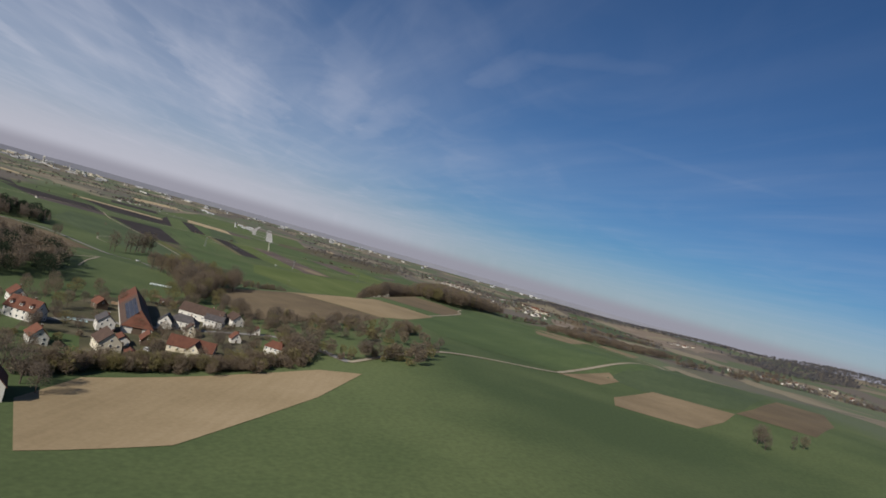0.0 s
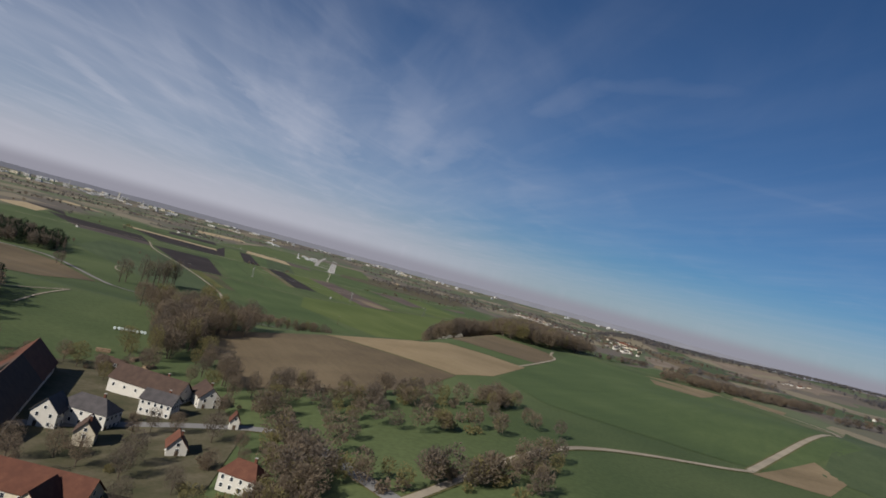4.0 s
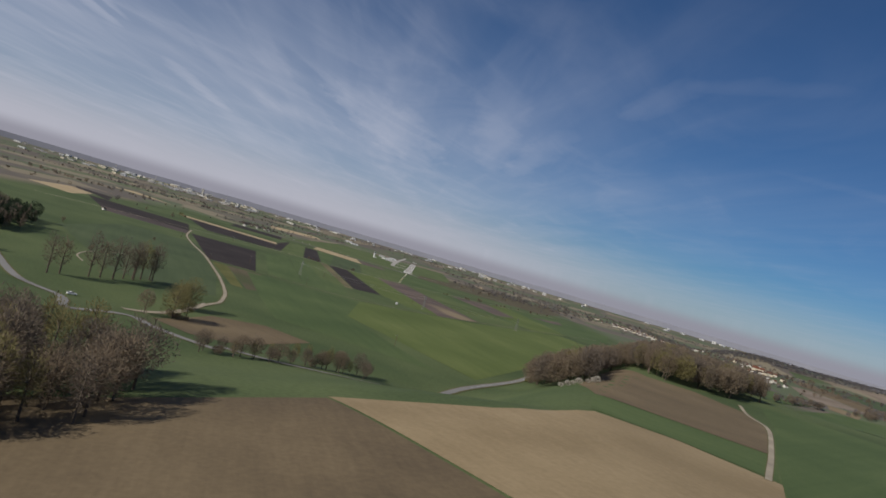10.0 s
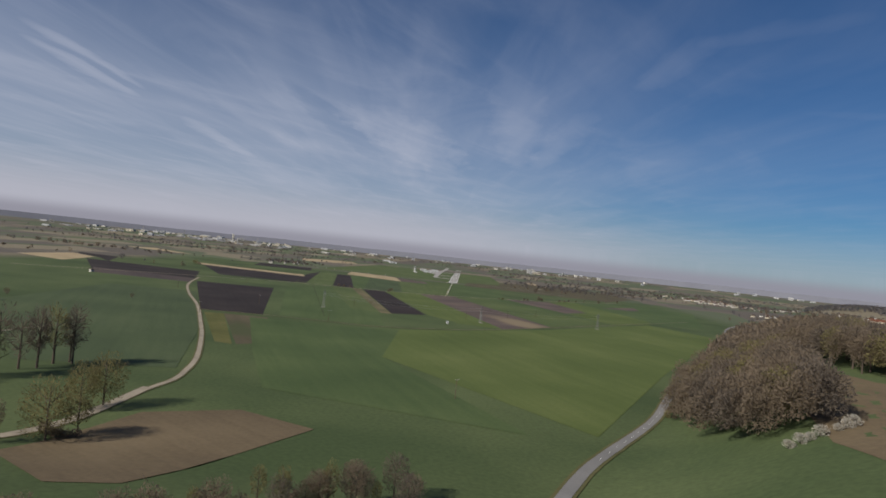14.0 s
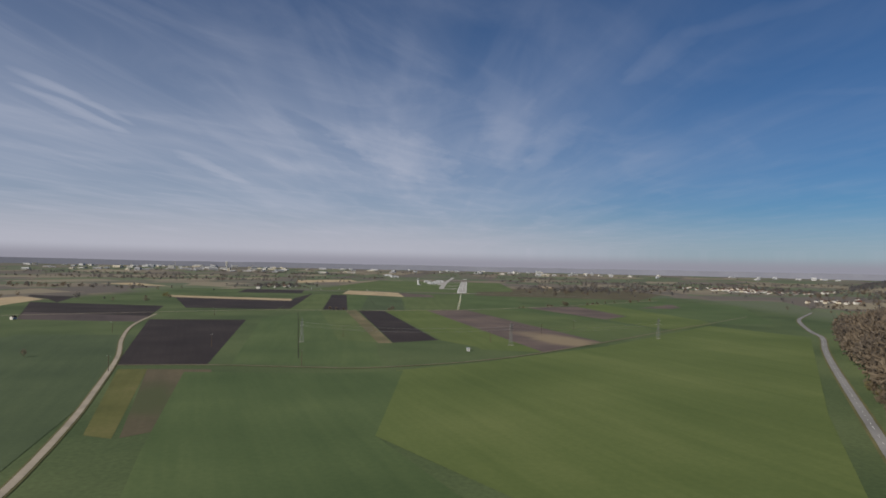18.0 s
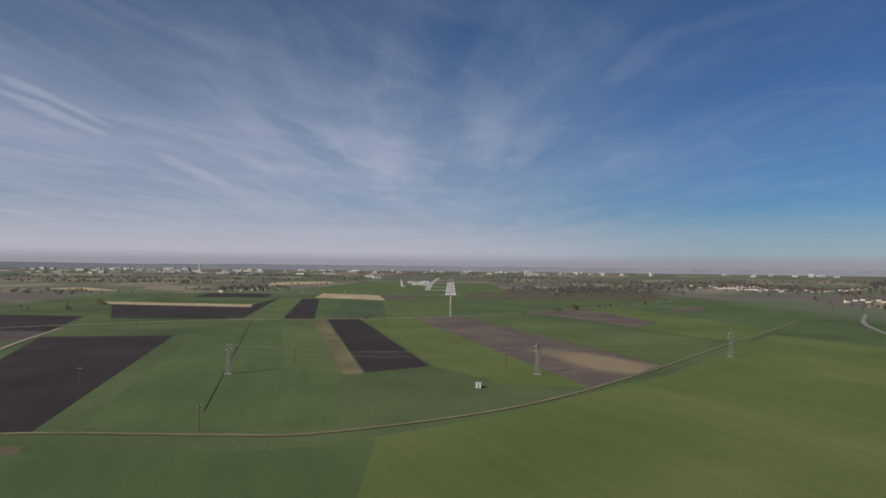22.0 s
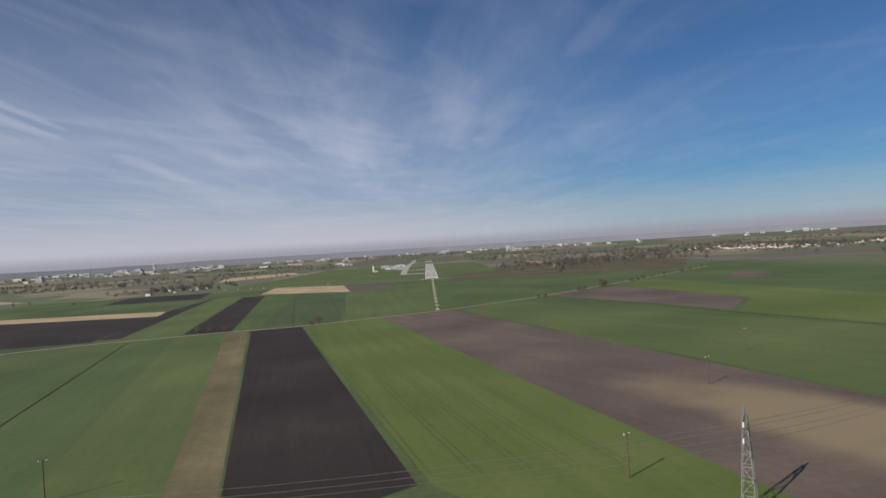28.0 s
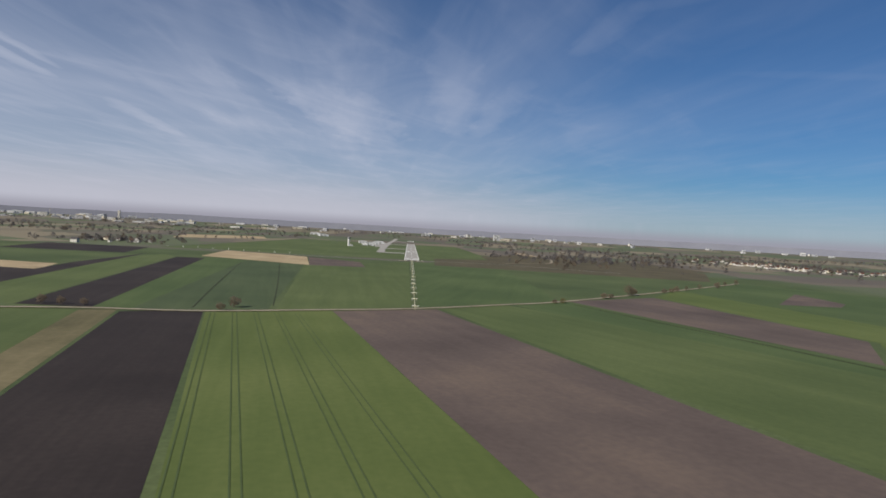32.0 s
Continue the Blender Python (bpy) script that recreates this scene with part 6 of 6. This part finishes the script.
LINE = [(-46, -1584), (-30, -1622), (-15, -1657), (20, -1646), (54, -1630)]
for i in range(34):
    u = rnd.uniform(0, len(LINE) - 1.001)
    k = int(u)
    a, b = LINE[k], LINE[k + 1]
    tree(rnd.choice(("round", "round", "tall")), rnd.choice(("brown", "grey", "bud")), a[0] + (b[0] - a[0]) * (u - k) + rnd.gauss(0, 2.5), a[1] + (b[1] - a[1]) * (u - k) + rnd.gauss(0, 2.5), rnd.uniform(7, 12), "trees behind a village", rnd.randint(0, 2), " behind a village")
# rows and single bushes on the fields
for x, y, h, s, t_ in ((-446, -396, 9, "wide", "bud"), (-452, -392, 8, "round", "bud"), (-438, -402, 5, "shrub", "brown"), (158, -383, 9, "wide", "brown"), (163, -379, 6, "shrub", "brown"), (130, -415, 4, "shrub", "brown"), (136, -411, 3.5, "shrub", "brown"),
                       (202, 41, 9, "wide", "brown"), (268, 21, 8, "wide", "brown"), (222, 20, 9, "round", "brown"), (260, 26, 8, "round", "brown"), (180, 45, 7, "round", "brown"), (150, 60, 6, "shrub", "brown"),
                       (-158, -567, 4, "shrub", "brown"), (-150, -567, 3.5, "shrub", "brown"), (-141, -566, 3, "shrub", "brown"), (-82, -551, 5, "shrub", "brown"), (-85, -563, 3.5, "shrub", "brown"), (90, -462, 3.5, "shrub", "bud"), (84, -467, 3, "shrub", "brown"),
                       (200, -345, 4, "shrub", "brown"), (210, -335, 4, "shrub", "brown"), (220, -322, 5, "shrub", "brown"), (236, -305, 5, "round", "brown"), (255, -288, 6, "round", "brown"), (290, -250, 6, "shrub", "brown"), (310, -225, 6, "round", "brown"), (340, -190, 7, "round", "brown"),
                       (250, -1770, 11, "round", "grey"), (258, -1764, 10, "round", "brown"), (246, -1780, 9, "round", "grey"), (268, -1775, 9, "tall", "grey"), (280, -1770, 8, "round", "brown")):
    tree(s, t_, x, y, h, "", 0, " at a field edge")
# long hedge with trees on the upland
for i in range(36):
    u = rnd.random()
    tree(rnd.choice(("round", "shrub")), "brown", 365 + 170 * u + rnd.gauss(0, 5), -1246 + 22 * u + rnd.gauss(0, 6), rnd.uniform(6, 10), "trees of an upland hedge", rnd.randint(0, 1), " in an upland hedge")
items = []
for i in range(160):
    u = rnd.random()
    items.append((410 + 190 * u + rnd.gauss(0, 10), -1218 + 10 * u + rnd.gauss(0, 14), rnd.uniform(8, 13), "round", rnd.choice(("brown", "grey"))))
joined_trees("wood", items, "brown tree belt on rolling upland", 4)
# woods along the two upland rises, in the haze-tinted twig colours
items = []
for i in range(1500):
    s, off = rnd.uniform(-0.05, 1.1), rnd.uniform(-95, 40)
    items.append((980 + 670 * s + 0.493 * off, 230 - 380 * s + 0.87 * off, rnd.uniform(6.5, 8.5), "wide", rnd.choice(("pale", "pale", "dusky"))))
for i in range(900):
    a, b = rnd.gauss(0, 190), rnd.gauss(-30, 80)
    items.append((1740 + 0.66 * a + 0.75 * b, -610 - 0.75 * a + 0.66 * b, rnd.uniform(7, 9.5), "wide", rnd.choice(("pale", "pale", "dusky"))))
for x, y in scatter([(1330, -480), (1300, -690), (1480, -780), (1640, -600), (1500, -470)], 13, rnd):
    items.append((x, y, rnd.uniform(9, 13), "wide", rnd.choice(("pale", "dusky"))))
joined_trees("wood", items, "woods along upland rises in haze-paled grey", 32)
# hedges and tree belts between the upland fields, some in the haze-paled colour
items = []
for line, wide, n in (([(700, -835), (800, -770), (910, -715)], 16, 120), ([(560, -1283), (640, -1275), (720, -1260)], 6, 50), ([(430, -1200), (520, -1215), (600, -1180)], 12, 120), ([(940, -240), (1020, -420), (1060, -540)], 7, 60),
                      ([(1090, -860), (1210, -800)], 22, 70), ([(560, -920), (700, -800), (760, -690)], 6, 60), ([(880, -1130), (1010, -900)], 9, 70), ([(420, -980), (540, -900)], 6, 40), ([(1000, -1160), (1240, -1100), (1420, -1010)], 20, 150)):
    for i in range(n):
        u = rnd.uniform(0, len(line) - 1.001)
        k = int(u)
        items.append((line[k][0] + (line[k + 1][0] - line[k][0]) * (u - k) + rnd.gauss(0, wide), line[k][1] + (line[k + 1][1] - line[k][1]) * (u - k) + rnd.gauss(0, wide), rnd.uniform(6, 11), "round", rnd.choice(("brown", "grey", "pale"))))
joined_trees("tree_belt", items, "bare brown hedges and tree belts between upland fields", 18)
# more trees among the gardens
for x, y, h in ((-48, -1764, 8), (-44, -1752, 9), (-24, -1738, 8), (-21, -1712, 7), (-11, -1716, 8), (-3, -1722, 7), (-1, -1733, 6), (8, -1760, 7), (-12, -1752, 6), (-18, -1772, 6), (-28, -1777, 7), (-46, -1776, 6), (-84, -1754, 7), (-92, -1740, 8),
                (-78, -1730, 6), (-96, -1722, 8), (-84, -1690, 8), (-92, -1694, 7), (-80, -1664, 9), (-72, -1654, 9), (-52, -1652, 8), (-46, -1662, 7), (-30, -1654, 8), (-22, -1660, 9), (-8, -1664, 8), (0, -1674, 8), (-2, -1688, 7), (-14, -1690, 6), (-50, -1640, 9), (-58, -1630, 10),
                (-100, -1680, 9), (-106, -1690, 8), (-116, -1704, 9), (-88, -1806, 9), (-96, -1812, 10), (-104, -1790, 9), (-70, -1818, 8), (-110, -1760, 9), (-90, -1772, 7), (-62, -1794, 6), (-40, -1738, 7), (-34, -1742, 8), (-30, -1718, 6), (-54, -1668, 7)):
    tree("round", rnd.choice(("brown", "bud", "grey", "brown")), x, y, h * rnd.uniform(0.85, 1.15), "garden trees", rnd.randint(0, 2), " in a village garden")
# garden bushes between the village houses
for i in range(46):
    x, y = rnd.uniform(-112, 4), rnd.uniform(-1800, -1640)
    if y < -1770 and x > -55 or -82 < x < -42 and -1745 < y < -1660:
        continue
    tree("shrub", rnd.choice(("brown", "brown", "bud")), x, y, rnd.uniform(1.6, 3.6), "garden bushes", rnd.randint(0, 1), " in a village garden")
for x, y, h in ((-72, -1836, 13), (-66, -1842, 10), (-80, -1828, 12)):
    tree("round", "grey", x, y, h, "garden trees", 0, " in a village garden")
# far woods and scrub, mostly in the haze-paled twig colour
items = []
for cx, cy, sx, sy, n in ((-430, 110, 60, 34, 60), (-440, 210, 30, 40, 30), (-640, 1080, 240, 40, 110), (-250, 1250, 160, 50, 110), (300, 260, 110, 90, 150), (420, 420, 120, 60, 120), (600, 700, 180, 50, 150), (500, 1100, 320, 60, 220),
                          (200, 1500, 260, 50, 160), (900, 250, 120, 80, 60), (820, -150, 60, 70, 40), (1500, 400, 260, 70, 120), (1300, -1150, 160, 40, 160), (1080, -960, 110, 40, 110), (-900, 600, 260, 50, 170), (-1200, 1000, 300, 60, 190),
                          (640, -420, 70, 60, 70), (760, -330, 80, 150, 190), (960, 560, 40, 220, 160), (980, 800, 70, 160, 90), (-800, -100, 120, 30, 60), (-1000, -500, 200, 40, 90), (0, 1900, 500, 60, 220), (-800, 1500, 300, 50, 170), (1300, 1200, 300, 60, 190)):
    for i in range(n):
        x, y = cx + rnd.gauss(0, sx), cy + rnd.gauss(0, sy)
        if -330 < x < 140 and -100 < y < 1540 or (-230 < x < -40 and 380 < y < 1050):
            continue
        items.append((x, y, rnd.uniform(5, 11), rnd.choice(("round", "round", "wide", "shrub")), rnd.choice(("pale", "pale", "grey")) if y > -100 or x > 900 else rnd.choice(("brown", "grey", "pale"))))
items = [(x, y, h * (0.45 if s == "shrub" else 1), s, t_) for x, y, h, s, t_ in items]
joined_trees("far_woods", items, "far brown and haze-paled woods and tree belts across the plain", 30)
print("objects", len(bpy.data.objects))
